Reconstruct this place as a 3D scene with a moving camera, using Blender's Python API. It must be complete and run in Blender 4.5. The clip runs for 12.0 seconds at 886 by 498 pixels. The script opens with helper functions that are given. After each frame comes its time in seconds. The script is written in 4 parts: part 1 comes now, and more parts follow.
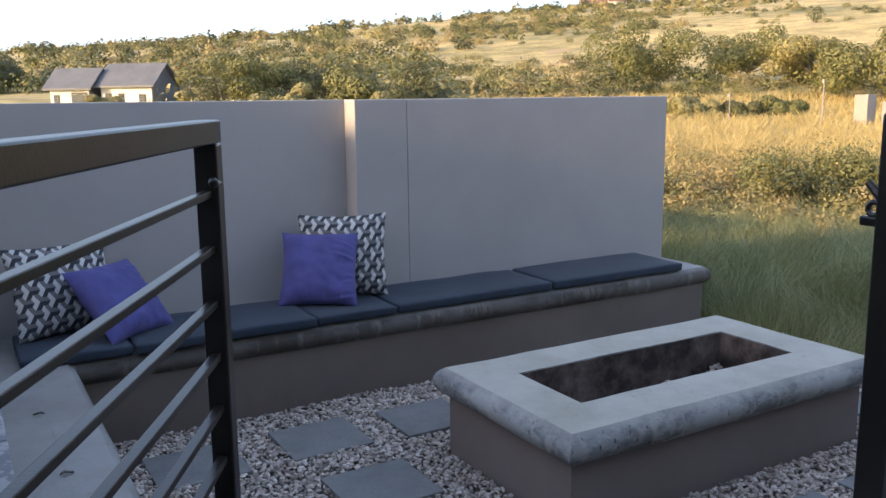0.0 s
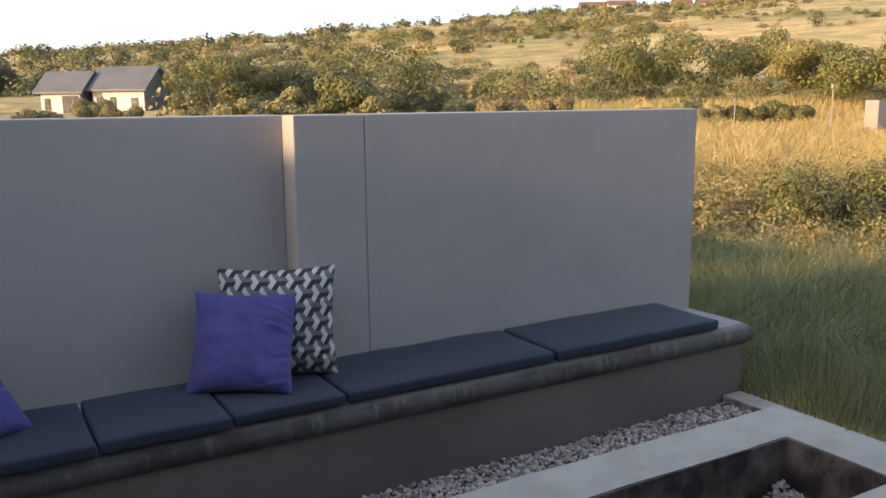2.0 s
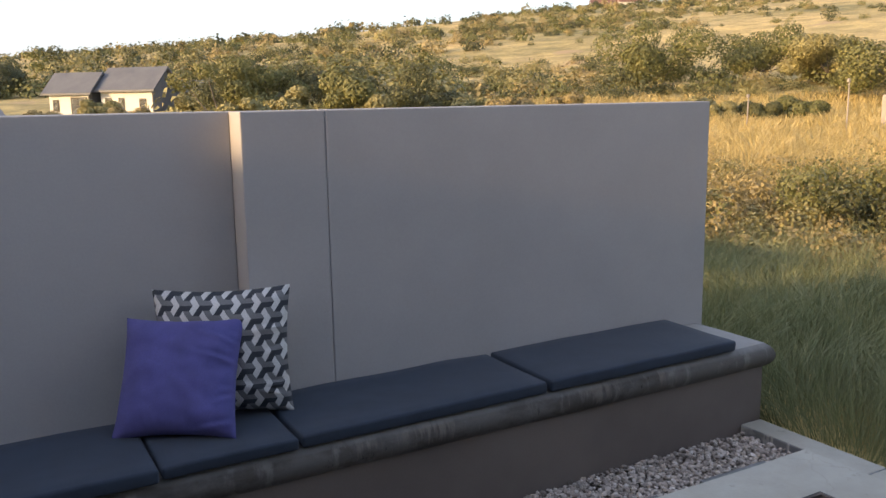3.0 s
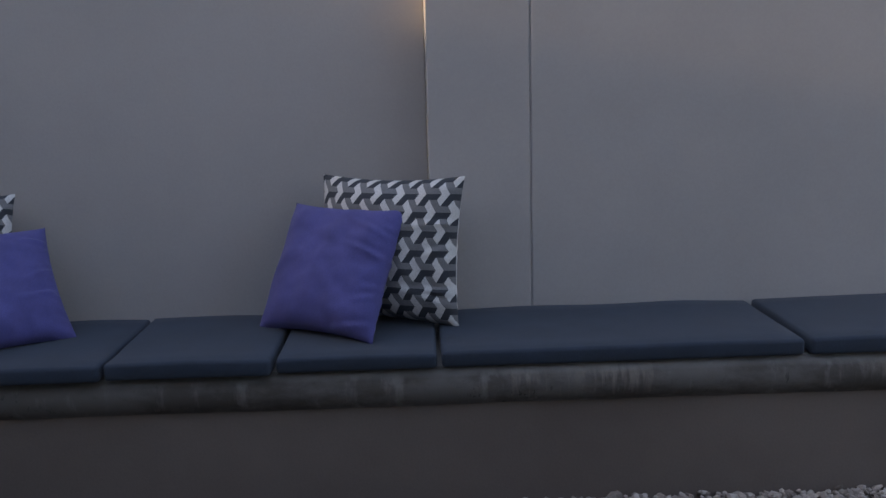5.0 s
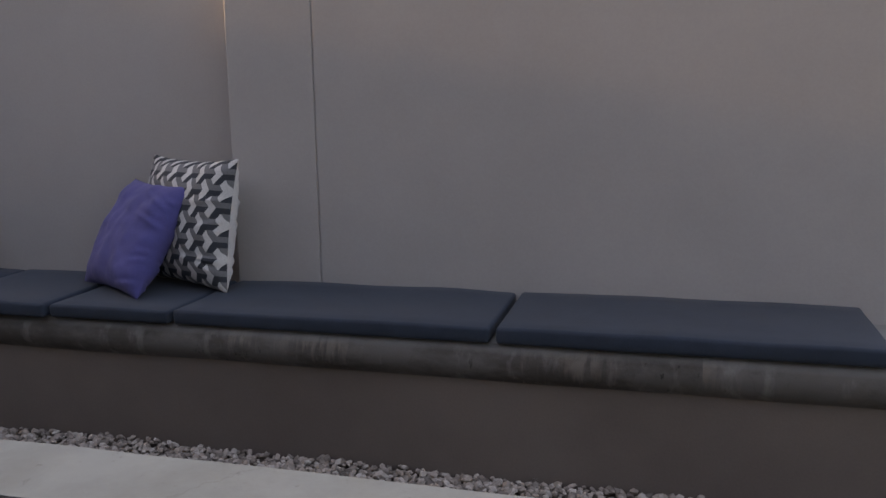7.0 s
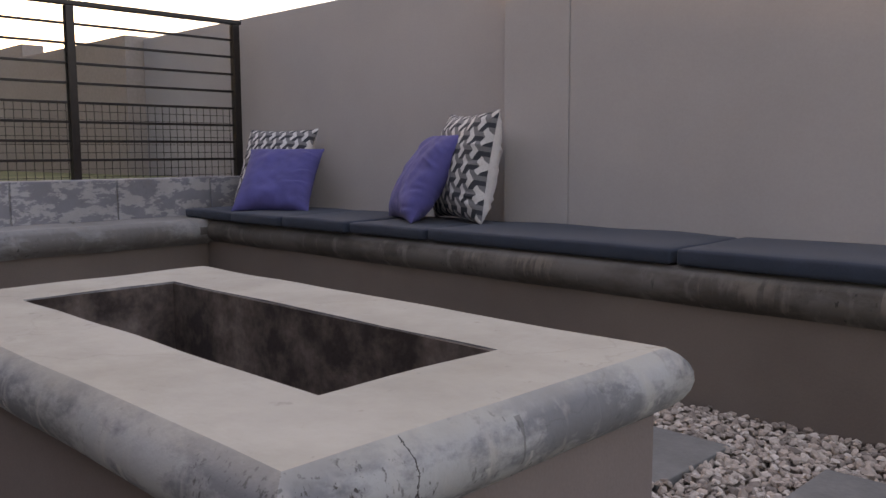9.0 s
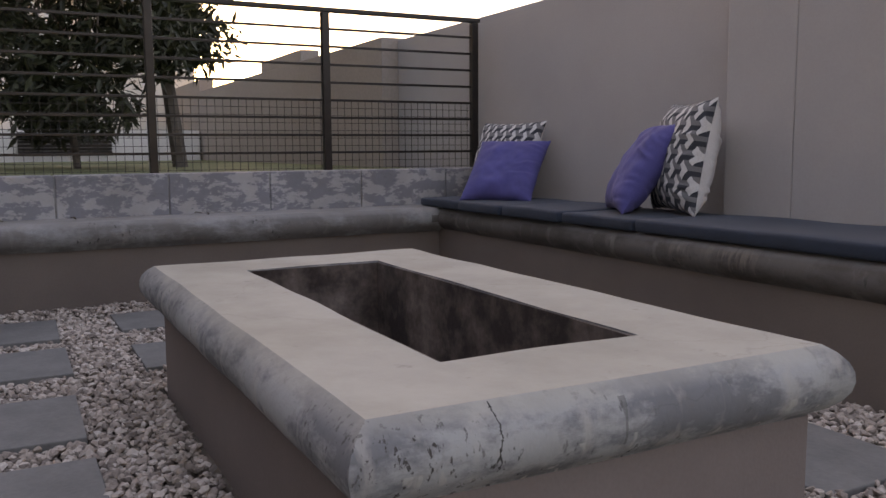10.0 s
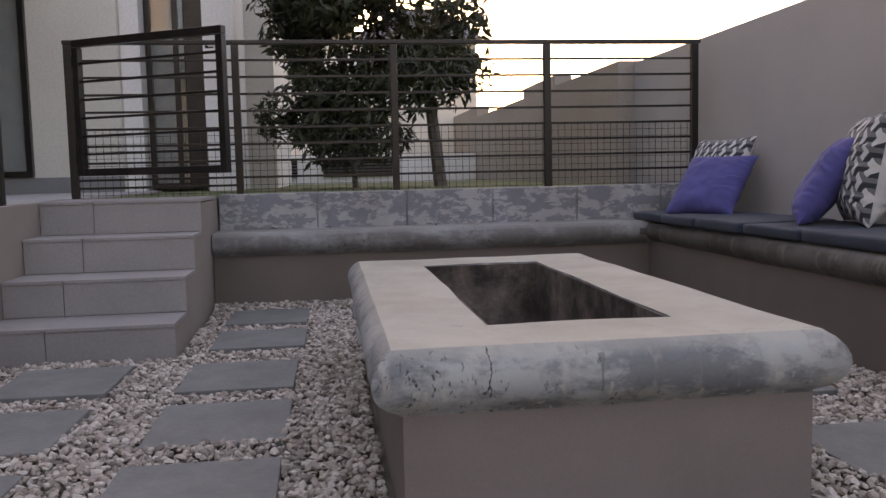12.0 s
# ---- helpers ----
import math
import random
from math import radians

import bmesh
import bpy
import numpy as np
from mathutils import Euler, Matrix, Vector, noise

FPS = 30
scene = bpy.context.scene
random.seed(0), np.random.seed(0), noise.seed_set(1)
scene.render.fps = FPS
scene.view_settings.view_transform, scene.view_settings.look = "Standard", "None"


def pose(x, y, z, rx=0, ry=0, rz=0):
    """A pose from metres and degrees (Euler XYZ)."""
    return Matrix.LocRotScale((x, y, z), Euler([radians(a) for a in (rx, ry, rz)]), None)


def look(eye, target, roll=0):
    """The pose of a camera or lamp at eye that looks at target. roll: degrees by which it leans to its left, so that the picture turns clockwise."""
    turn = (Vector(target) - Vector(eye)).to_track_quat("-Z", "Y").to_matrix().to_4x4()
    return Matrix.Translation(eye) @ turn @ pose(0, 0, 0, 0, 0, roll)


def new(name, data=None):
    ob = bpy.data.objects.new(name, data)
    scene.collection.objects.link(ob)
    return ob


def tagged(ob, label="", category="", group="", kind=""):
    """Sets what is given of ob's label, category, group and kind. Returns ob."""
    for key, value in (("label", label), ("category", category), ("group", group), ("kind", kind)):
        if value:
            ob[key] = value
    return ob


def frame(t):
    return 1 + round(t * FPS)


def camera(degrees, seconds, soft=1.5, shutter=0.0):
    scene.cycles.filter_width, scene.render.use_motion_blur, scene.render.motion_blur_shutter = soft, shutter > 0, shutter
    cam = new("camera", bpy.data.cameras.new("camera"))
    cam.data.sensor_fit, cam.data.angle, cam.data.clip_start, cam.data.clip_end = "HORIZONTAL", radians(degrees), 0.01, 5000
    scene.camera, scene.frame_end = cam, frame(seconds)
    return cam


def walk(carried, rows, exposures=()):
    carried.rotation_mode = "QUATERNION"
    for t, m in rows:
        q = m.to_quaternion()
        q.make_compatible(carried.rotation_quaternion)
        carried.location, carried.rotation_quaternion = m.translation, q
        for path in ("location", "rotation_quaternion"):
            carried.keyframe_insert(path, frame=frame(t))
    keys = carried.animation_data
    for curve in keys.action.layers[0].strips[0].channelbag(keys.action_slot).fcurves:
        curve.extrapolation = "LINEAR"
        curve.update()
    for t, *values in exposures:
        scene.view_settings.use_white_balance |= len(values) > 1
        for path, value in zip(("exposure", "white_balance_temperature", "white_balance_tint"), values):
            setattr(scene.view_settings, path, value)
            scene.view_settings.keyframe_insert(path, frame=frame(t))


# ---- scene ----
cam = camera(55.1, 12.0)
PATH = [
    (0, (0.258, 0.128, 1.831), (1.249, 1.829, 1.479), -0.6),
    (0.5, (0.431, 0.363, 1.815), (1.421, 2.064, 1.458), -0.5),
    (1, (0.613, 0.679, 1.827), (1.605, 2.377, 1.466), -0.3),
    (1.5, (0.864, 0.981, 1.88), (1.853, 2.682, 1.521), -0.7),
    (2, (1.103, 1.26, 1.887), (2.097, 2.961, 1.543), -0.5),
    (2.5, (1.335, 1.5, 1.913), (2.347, 3.191, 1.569), -0.8),
    (4.3, (2.128, 2.018, 1.527), (2.607, 3.922, 1.148), -1.0),
    (4.5, (2.23, 2.056, 1.493), (2.589, 3.985, 1.108), -0.8),
    (5, (2.582, 2.084, 1.399), (2.631, 4.049, 1.026), -1.5),
    (5.5, (3.046, 2.122, 1.366), (2.772, 4.068, 0.994), -1.9),
    (6, (3.505, 2.103, 1.372), (3.114, 4.033, 1.023), -1.7),
    (6.5, (4.025, 2.045, 1.354), (3.55, 3.957, 1.008), -1.8),
    (6.7, (4.204, 2.025, 1.363), (3.724, 3.934, 1.007), -1.3),
    (8.5, (5.171, 2.191, 0.879), (4.064, 3.838, 0.628), 0.1),
    (9, (5.356, 2.092, 0.887), (3.965, 3.511, 0.66), -0.2),
    (9.5, (5.486, 2.171, 0.842), (3.883, 3.345, 0.606), -0.6),
    (10, (5.586, 2.265, 0.862), (3.824, 3.183, 0.628), -0.4),
    (10.5, (5.744, 2.319, 0.856), (3.889, 3.035, 0.634), -0.8),
    (11, (5.93, 2.371, 0.837), (4.013, 2.896, 0.615), -0.7),
    (11.5, (6.129, 2.459, 0.84), (4.166, 2.8, 0.66), -0.9),
    (12, (6.274, 2.618, 0.839), (4.299, 2.882, 0.662), -1.3),
]
EXPOSURES = [(0.0, 1.02, 6100, 13), (0.5, 0.77, 6250, 13), (1.5, 0.72, 6450, 14), (2.5, 0.73, 6700, 15), (4.5, 0.66, 6400, 15), (5.5, 0.64, 6750, 18), (6.5, 0.56, 7250, 20), (8.5, 1.22, 8300, 24), (9.5, 0.84, 8300, 26), (12.0, 1.0, 8200, 25)]
walk(cam, [(t, look(eye, target, roll)) for t, eye, target, roll in PATH],
     EXPOSURES)

# ---- light ----
SUN_AZ, SUN_EL = -91.3, 10.5          # degrees clockwise from +y, and up
world = bpy.data.worlds.new("world")
scene.world = world
world.use_nodes = True
wn = world.node_tree
sky = wn.nodes.new("ShaderNodeTexSky")
sky.sky_type, sky.sun_disc = "NISHITA", False
sky.sun_elevation, sky.sun_rotation = radians(SUN_EL), radians(SUN_AZ % 360)
sky.air_density, sky.dust_density, sky.ozone_density = 1.0, 2.2, 1.0
veil = wn.nodes.new("ShaderNodeMix")          # thin high cloud over the whole sky
veil.data_type, veil.blend_type = "RGBA", "ADD"
veil.inputs[0].default_value = 1.0
veil.inputs[7].default_value = (1.8, 2.15, 2.95, 1)
wn.links.new(sky.outputs[0], veil.inputs[6])
wn.links.new(veil.outputs[2], wn.nodes["Background"].inputs[0])
wn.nodes["Background"].inputs[1].default_value = 0.15
sun = new("sun", bpy.data.lights.new("sun", "SUN"))
sun.data.energy, sun.data.angle, sun.data.color = 4.3, radians(0.6), (1.0, 0.69, 0.35)
a, e = radians(SUN_AZ), radians(SUN_EL)
sun.matrix_world = look((math.sin(a) * math.cos(e) * 50, math.cos(a) * math.cos(e) * 50, math.sin(e) * 50), (0, 0, 0))

# ---- materials ----


def mat(name, rough=0.8, metal=0.0):
    m = bpy.data.materials.new(name)
    m.use_nodes = True
    b = m.node_tree.nodes["Principled BSDF"]
    b.inputs["Roughness"].default_value = rough
    b.inputs["Metallic"].default_value = metal
    return m, m.node_tree, b


def nd(nt, kind, **props):
    n = nt.nodes.new(kind)
    for k, v in props.items():
        if k == "operation":
            n.operation = v
        elif k == "blend":
            n.data_type, n.blend_type = "RGBA", v
        elif k == "scale":
            n.inputs["Scale"].default_value = v
        elif k == "detail":
            n.inputs["Detail"].default_value = v
        elif k == "rough":
            n.inputs["Roughness"].default_value = v
    return n


def ramp(nt, fac, stops):
    r = nt.nodes.new("ShaderNodeValToRGB")
    els = r.color_ramp.elements
    while len(els) < len(stops):
        els.new(0.5)
    for el, (p, c) in zip(els, stops):
        el.position, el.color = p, (*c, 1) if len(c) == 3 else c
    nt.links.new(fac, r.inputs[0])
    return r.outputs[0]


def mixc(nt, fac, a, b, blend="MIX"):
    m = nd(nt, "ShaderNodeMix", blend=blend)
    for idx, v in ((0, fac), (6, a), (7, b)):
        if isinstance(v, bpy.types.NodeSocket):
            nt.links.new(v, m.inputs[idx])
        else:
            m.inputs[idx].default_value = v if idx == 0 else (*v, 1)
    return m.outputs[2]


def noise_of(nt, scale, detail=4, rough=0.55, stretch=None, seed=0.0):
    geo = nt.nodes.new("ShaderNodeNewGeometry")
    mp = nt.nodes.new("ShaderNodeMapping")
    mp.inputs["Location"].default_value = (seed, seed * 0.7, seed * 1.3)
    if stretch:
        mp.inputs["Scale"].default_value = stretch
    nt.links.new(geo.outputs["Position"], mp.inputs[0])
    n = nd(nt, "ShaderNodeTexNoise", scale=scale, detail=detail, rough=rough)
    nt.links.new(mp.outputs[0], n.inputs["Vector"])
    return n.outputs[0]


def bump(nt, b, height, strength=0.3, dist=0.01):
    bp = nt.nodes.new("ShaderNodeBump")
    bp.inputs["Strength"].default_value, bp.inputs["Distance"].default_value = strength, dist
    nt.links.new(height, bp.inputs["Height"])
    nt.links.new(bp.outputs[0], b.inputs["Normal"])


def mottled(name, c1, c2, scale=2.0, fine=60.0, rough=0.85, relief=0.25, spread=(0.35, 0.65), metal=0.0, dist=0.004, speck=0.1):
    """A surface whose colour drifts from c1 to c2, with fine grain."""
    m, nt, b = mat(name, rough, metal)
    big = noise_of(nt, scale, 5, 0.6)
    col = ramp(nt, big, [(spread[0], c1), (spread[1], c2)])
    grain = noise_of(nt, fine, 3, 0.6)
    g = ramp(nt, grain, [(0.3, (1 - speck,) * 3), (0.7, (1 + speck * 0.6,) * 3)])
    nt.links.new(mixc(nt, 1.0, col, g, "MULTIPLY"), b.inputs["Base Color"])
    if relief:
        bump(nt, b, grain, relief, dist)
    return m


def leafy(name, c1, c2, rough=0.6, through_light=0.14):
    m, nt, b = mat(name, rough)
    geo = nt.nodes.new("ShaderNodeNewGeometry")
    col = ramp(nt, geo.outputs["Random Per Island"], [(0.0, c1), (1.0, c2)])
    nt.links.new(col, b.inputs["Base Color"])
    tr = nt.nodes.new("ShaderNodeBsdfTranslucent")
    nt.links.new(col, tr.inputs[0])
    mx = nt.nodes.new("ShaderNodeMixShader")
    mx.inputs[0].default_value = through_light
    nt.links.new(b.outputs[0], mx.inputs[1])
    nt.links.new(tr.outputs[0], mx.inputs[2])
    nt.links.new(mx.outputs[0], nt.nodes["Material Output"].inputs[0])
    return m


def math1(nt, op, a, b=0.0, c=0.0):
    n = nd(nt, "ShaderNodeMath", operation=op)
    for i, v in enumerate((a, b, c)):
        if isinstance(v, bpy.types.NodeSocket):
            nt.links.new(v, n.inputs[i])
        else:
            n.inputs[i].default_value = v
    return n.outputs[0]


def band(nt, v, lo, hi):
    return math1(nt, "MULTIPLY", math1(nt, "GREATER_THAN", v, lo), math1(nt, "LESS_THAN", v, hi))


def concrete(name, light, dark, stain, patch=5.0, streak=True, runs=(), scars=False):
    """Screeded concrete: pale skin worn off in patches, darker below, drip marks and hair cracks."""
    m, nt, b = mat(name, 0.8)
    base = ramp(nt, noise_of(nt, 3.0, 6, 0.65), [(0.3, light), (0.7, tuple(x * 0.86 for x in light))])
    worn = ramp(nt, noise_of(nt, patch, 8, 0.7, (0.8, 0.8, 1.7), 3.1), [(0.44 if streak else 0.47, (0, 0, 0)), (0.55 if streak else 0.505, (1, 1, 1))])
    if not streak:
        col = mixc(nt, worn, base, dark)
    if streak:
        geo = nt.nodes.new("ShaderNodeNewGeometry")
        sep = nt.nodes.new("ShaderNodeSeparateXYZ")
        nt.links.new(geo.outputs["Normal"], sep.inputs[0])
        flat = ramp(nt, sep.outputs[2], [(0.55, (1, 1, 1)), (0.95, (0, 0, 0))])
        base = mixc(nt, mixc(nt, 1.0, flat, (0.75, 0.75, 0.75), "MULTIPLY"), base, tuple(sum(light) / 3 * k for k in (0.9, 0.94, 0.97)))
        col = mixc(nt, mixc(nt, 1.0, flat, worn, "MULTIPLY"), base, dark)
        area = ramp(nt, noise_of(nt, 1.7, 2, 0.5, None, 21.0), [(0.5, (0, 0, 0)), (0.58, (1, 1, 1))])
        flecks = ramp(nt, noise_of(nt, 42.0, 3, 0.6, (1, 1, 0.4), 4.4), [(0.63, (0, 0, 0)), (0.67, (1, 1, 1))])
        spots = mixc(nt, 1.0, mixc(nt, 1.0, area, flecks, "MULTIPLY"), flat, "MULTIPLY")
        col = mixc(nt, spots, col, (0.05, 0.048, 0.045))
        drip = ramp(nt, noise_of(nt, 14.0, 4, 0.6, (1, 1, 0.16), 7.7), [(0.56, (0, 0, 0)), (0.68, (0.7, 0.7, 0.7))])
        place = nt.nodes.new("ShaderNodeSeparateXYZ")
        nt.links.new(geo.outputs["Position"], place.inputs[0])
        px, py, pz = place.outputs
        if runs:
            # lime runs below the spots where water comes over the edge
            where = None
            for r0, r1 in runs:
                one = math1(nt, "MULTIPLY", band(nt, px, r0, r1), math1(nt, "GREATER_THAN", py, 4.6))
                where = one if where is None else math1(nt, "ADD", where, one)
            comb = noise_of(nt, 38.0, 3, 0.6, (1, 0.3, 0.1), 2.2)
            tail = math1(nt, "MULTIPLY", math1(nt, "SUBTRACT", 0.485, pz), 1.9)
            lime = ramp(nt, math1(nt, "SUBTRACT", comb, tail), [(0.34, (0, 0, 0)), (0.47, (0.7, 0.7, 0.7))])
            lime = mixc(nt, 1.0, lime, flat, "MULTIPLY")
            soft = ramp(nt, noise_of(nt, 9.0, 4, 0.6, None, 6.1), [(0.38, (0.1, 0.1, 0.1)), (0.6, (1, 1, 1))])
            col = mixc(nt, math1(nt, "MULTIPLY", math1(nt, "MULTIPLY", where, lime), soft), col, stain)
            drip = mixc(nt, 1.0, drip, (0.3, 0.3, 0.3), "MULTIPLY")
            # shade on the main bench's front edge, multiplied into the colour
            front_shade = math1(nt, "MULTIPLY", math1(nt, "GREATER_THAN", py, 4.71), math1(nt, "GREATER_THAN", px, 0.74))
            col = mixc(nt, mixc(nt, 1.0, flat, front_shade, "MULTIPLY"), col, mixc(nt, 1.0, col, (0.43, 0.385, 0.35), "MULTIPLY"))
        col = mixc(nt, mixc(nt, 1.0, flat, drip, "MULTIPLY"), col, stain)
        if scars:
            # on the east face: a crack, an old drip, a patch of pock marks and a few lime runs
            east = math1(nt, "GREATER_THAN", px, 4.38)
            wob = math1(nt, "MULTIPLY", math1(nt, "SUBTRACT", noise_of(nt, 34.0, 5, 0.7, None, 8.0), 0.5), 0.032)
            off = math1(nt, "ABSOLUTE", math1(nt, "SUBTRACT", math1(nt, "ADD", py, wob), 2.963))
            gap = math1(nt, "MULTIPLY", math1(nt, "LESS_THAN", off, 0.0014), band(nt, pz, 0.335, 0.446))
            col = mixc(nt, math1(nt, "MULTIPLY", gap, east), col, (0.03, 0.027, 0.025))
            off = math1(nt, "ABSOLUTE", math1(nt, "SUBTRACT", math1(nt, "MULTIPLY_ADD", wob, 0.35, py), 3.222))
            wide = math1(nt, "MAXIMUM", 0.0028, math1(nt, "MULTIPLY", math1(nt, "SUBTRACT", pz, 0.372), 0.17))
            run = math1(nt, "MULTIPLY", math1(nt, "LESS_THAN", off, wide), band(nt, pz, 0.338, 0.424))
            col = mixc(nt, math1(nt, "MULTIPLY", math1(nt, "MULTIPLY", run, east), 0.55), col, (0.085, 0.082, 0.075))
            near = ramp(nt, math1(nt, "ABSOLUTE", math1(nt, "SUBTRACT", py, 2.80)), [(0.06, (1, 1, 1)), (0.2, (0, 0, 0))])
            pock = ramp(nt, noise_of(nt, 75.0, 4, 0.7, (1, 1, 0.55), 14.0), [(0.59, (0, 0, 0)), (0.63, (1, 1, 1))])
            pock = mixc(nt, 1.0, mixc(nt, 1.0, pock, near, "MULTIPLY"), flat, "MULTIPLY")
            col = mixc(nt, math1(nt, "MULTIPLY", pock, math1(nt, "GREATER_THAN", px, 4.2)), col, (0.055, 0.05, 0.046))
            comb = noise_of(nt, 26.0, 2, 0.5, (1, 1, 0.05), 17.0)
            lines = mixc(nt, 1.0, ramp(nt, comb, [(0.63, (0, 0, 0)), (0.67, (0.8, 0.8, 0.8))]), flat, "MULTIPLY")
            col = mixc(nt, math1(nt, "MULTIPLY", lines, math1(nt, "LESS_THAN", pz, 0.36)), col, (0.4, 0.385, 0.36))
    pits = ramp(nt, noise_of(nt, 17.0, 7, 0.7, None, 5.5), [(0.3, (0.5, 0.48, 0.45)), (0.38, (1, 1, 1))])
    col = mixc(nt, 0.5, col, pits, "MULTIPLY")
    stains = ramp(nt, noise_of(nt, 2.1, 7, 0.65, None, 12.0), [(0.35, (0.8, 0.78, 0.74)), (0.6, (1.06, 1.06, 1.06))])
    col = mixc(nt, 0.8, col, stains, "MULTIPLY")
    vor = nt.nodes.new("ShaderNodeTexVoronoi")
    vor.feature = "DISTANCE_TO_EDGE"
    vor.inputs["Scale"].default_value = 0.9
    gm = nt.nodes.new("ShaderNodeNewGeometry")
    warp = nd(nt, "ShaderNodeTexNoise", scale=6.0, detail=5)
    nt.links.new(gm.outputs["Position"], warp.inputs["Vector"])
    add = nt.nodes.new("ShaderNodeVectorMath")
    add.operation = "MULTIPLY_ADD"
    add.inputs[1].default_value = (0.25, 0.25, 0.25)
    nt.links.new(warp.outputs["Color"], add.inputs[0])
    nt.links.new(gm.outputs["Position"], add.inputs[2])
    nt.links.new(add.outputs[0], vor.inputs["Vector"])
    crack = ramp(nt, vor.outputs["Distance"], [(0.0012, (0.5, 0.48, 0.45)), (0.004, (1, 1, 1))])
    col = mixc(nt, 0.25, col, crack, "MULTIPLY")
    nt.links.new(col, b.inputs["Base Color"])
    bump(nt, b, noise_of(nt, 30, 6, 0.65), 0.35, 0.006)
    return m


def fabric(name, c, rough=0.9, weave=900.0, drift=0.12):
    m, nt, b = mat(name, rough)
    big = noise_of(nt, 9, 4)
    col = ramp(nt, big, [(0.3, tuple(x * (1 - drift) for x in c)), (0.7, tuple(min(1, x * (1 + drift)) for x in c))])
    fine = noise_of(nt, weave * 0.35, 2)
    g = ramp(nt, fine, [(0.3, (0.8, 0.8, 0.8)), (0.7, (1.12, 1.12, 1.12))])
    nt.links.new(mixc(nt, 1.0, col, g, "MULTIPLY"), b.inputs["Base Color"])
    b.inputs["Sheen Weight"].default_value = 0.06
    bump(nt, b, mixc(nt, 0.5, noise_of(nt, 14, 3), fine), 0.35, 0.004)
    return m


def forked_fabric(name, cells=6.9):
    """Woven cloth with a three-tone pattern of interlocking forked blocks."""
    m, nt, b = mat(name, 0.9)
    uv = nt.nodes.new("ShaderNodeUVMap")
    sep = nt.nodes.new("ShaderNodeSeparateXYZ")
    nt.links.new(uv.outputs[0], sep.inputs[0])
    x = math1(nt, "MULTIPLY", sep.outputs[0], cells)
    y = math1(nt, "MULTIPLY", sep.outputs[1], cells)
    H = math.sqrt(3)

    def cell(ox, oy):
        fx = math1(nt, "SUBTRACT", math1(nt, "FLOORED_MODULO", math1(nt, "ADD", x, ox), 1.0), 0.5)
        fy = math1(nt, "SUBTRACT", math1(nt, "FLOORED_MODULO", math1(nt, "ADD", y, oy), H), H / 2)
        d = math1(nt, "ADD", math1(nt, "MULTIPLY", fx, fx), math1(nt, "MULTIPLY", fy, fy))
        return fx, fy, d

    ax_, ay_, da = cell(0.0, 0.0)
    bx_, by_, db = cell(0.5, H / 2)
    pick = math1(nt, "LESS_THAN", da, db)

    def sel(p, q):
        return math1(nt, "ADD", math1(nt, "MULTIPLY", p, pick), math1(nt, "MULTIPLY", q, math1(nt, "SUBTRACT", 1.0, pick)))

    px, py = sel(ax_, bx_), sel(ay_, by_)
    ang = math1(nt, "FLOORED_MODULO", math1(nt, "ARCTAN2", py, px), 2 * math.pi)
    turn = math1(nt, "DIVIDE", ang, 2 * math.pi)
    WHITE, GREY, DARK = (0.56, 0.555, 0.54), (0.16, 0.16, 0.165), (0.032, 0.037, 0.046)

    def wheel(tones):
        out = ramp(nt, turn, [(k / len(tones), c) for k, c in enumerate(tones)])
        out.node.color_ramp.interpolation = "CONSTANT"
        return out

    # three-armed forks: the arms of the neighbouring forks reach in between a fork's own arms
    own, guest = wheel((GREY, WHITE, DARK)), wheel((DARK, WHITE, GREY, DARK, WHITE, GREY))
    fold = math1(nt, "SUBTRACT", math1(nt, "FLOORED_MODULO", ang, 2 * math.pi / 3), math.pi / 3)
    rad = math1(nt, "SQRT", math1(nt, "ADD", math1(nt, "MULTIPLY", px, px), math1(nt, "MULTIPLY", py, py)))
    reach = math1(nt, "SUBTRACT", math1(nt, "COSINE", fold), math1(nt, "DIVIDE", math1(nt, "ABSOLUTE", math1(nt, "SINE", fold)), H))
    tone = mixc(nt, math1(nt, "GREATER_THAN", math1(nt, "MULTIPLY", rad, reach), 1 / 3), own, guest)
    fine = ramp(nt, noise_of(nt, 260, 2), [(0.3, (0.8, 0.8, 0.8)), (0.7, (1.1, 1.1, 1.1))])
    nt.links.new(mixc(nt, 1.0, tone, fine, "MULTIPLY"), b.inputs["Base Color"])
    bump(nt, b, noise_of(nt, 14, 3), 0.3, 0.006)
    return m


M_WALL = mottled("wall_plaster", (0.35, 0.334, 0.324), (0.4, 0.383, 0.37), 0.8, 90, 0.9, 0.12, speck=0.03)
M_WALL2 = mottled("wall_plaster_far", (0.27, 0.24, 0.215), (0.315, 0.28, 0.25), 0.5, 40, 0.9, 0.3)
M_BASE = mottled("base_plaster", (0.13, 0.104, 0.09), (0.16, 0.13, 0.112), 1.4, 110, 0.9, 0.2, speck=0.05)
# lighter copy of the base plaster, with open east sky light in its colour
M_PITBASE_LIT = mottled("pit_plaster_lit", (0.172, 0.138, 0.123), (0.205, 0.167, 0.15), 1.4, 110, 0.9, 0.2, speck=0.05)
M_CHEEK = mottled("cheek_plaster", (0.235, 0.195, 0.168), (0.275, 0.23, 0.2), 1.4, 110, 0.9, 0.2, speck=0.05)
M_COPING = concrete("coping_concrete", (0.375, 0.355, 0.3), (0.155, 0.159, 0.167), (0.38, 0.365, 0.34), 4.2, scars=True)
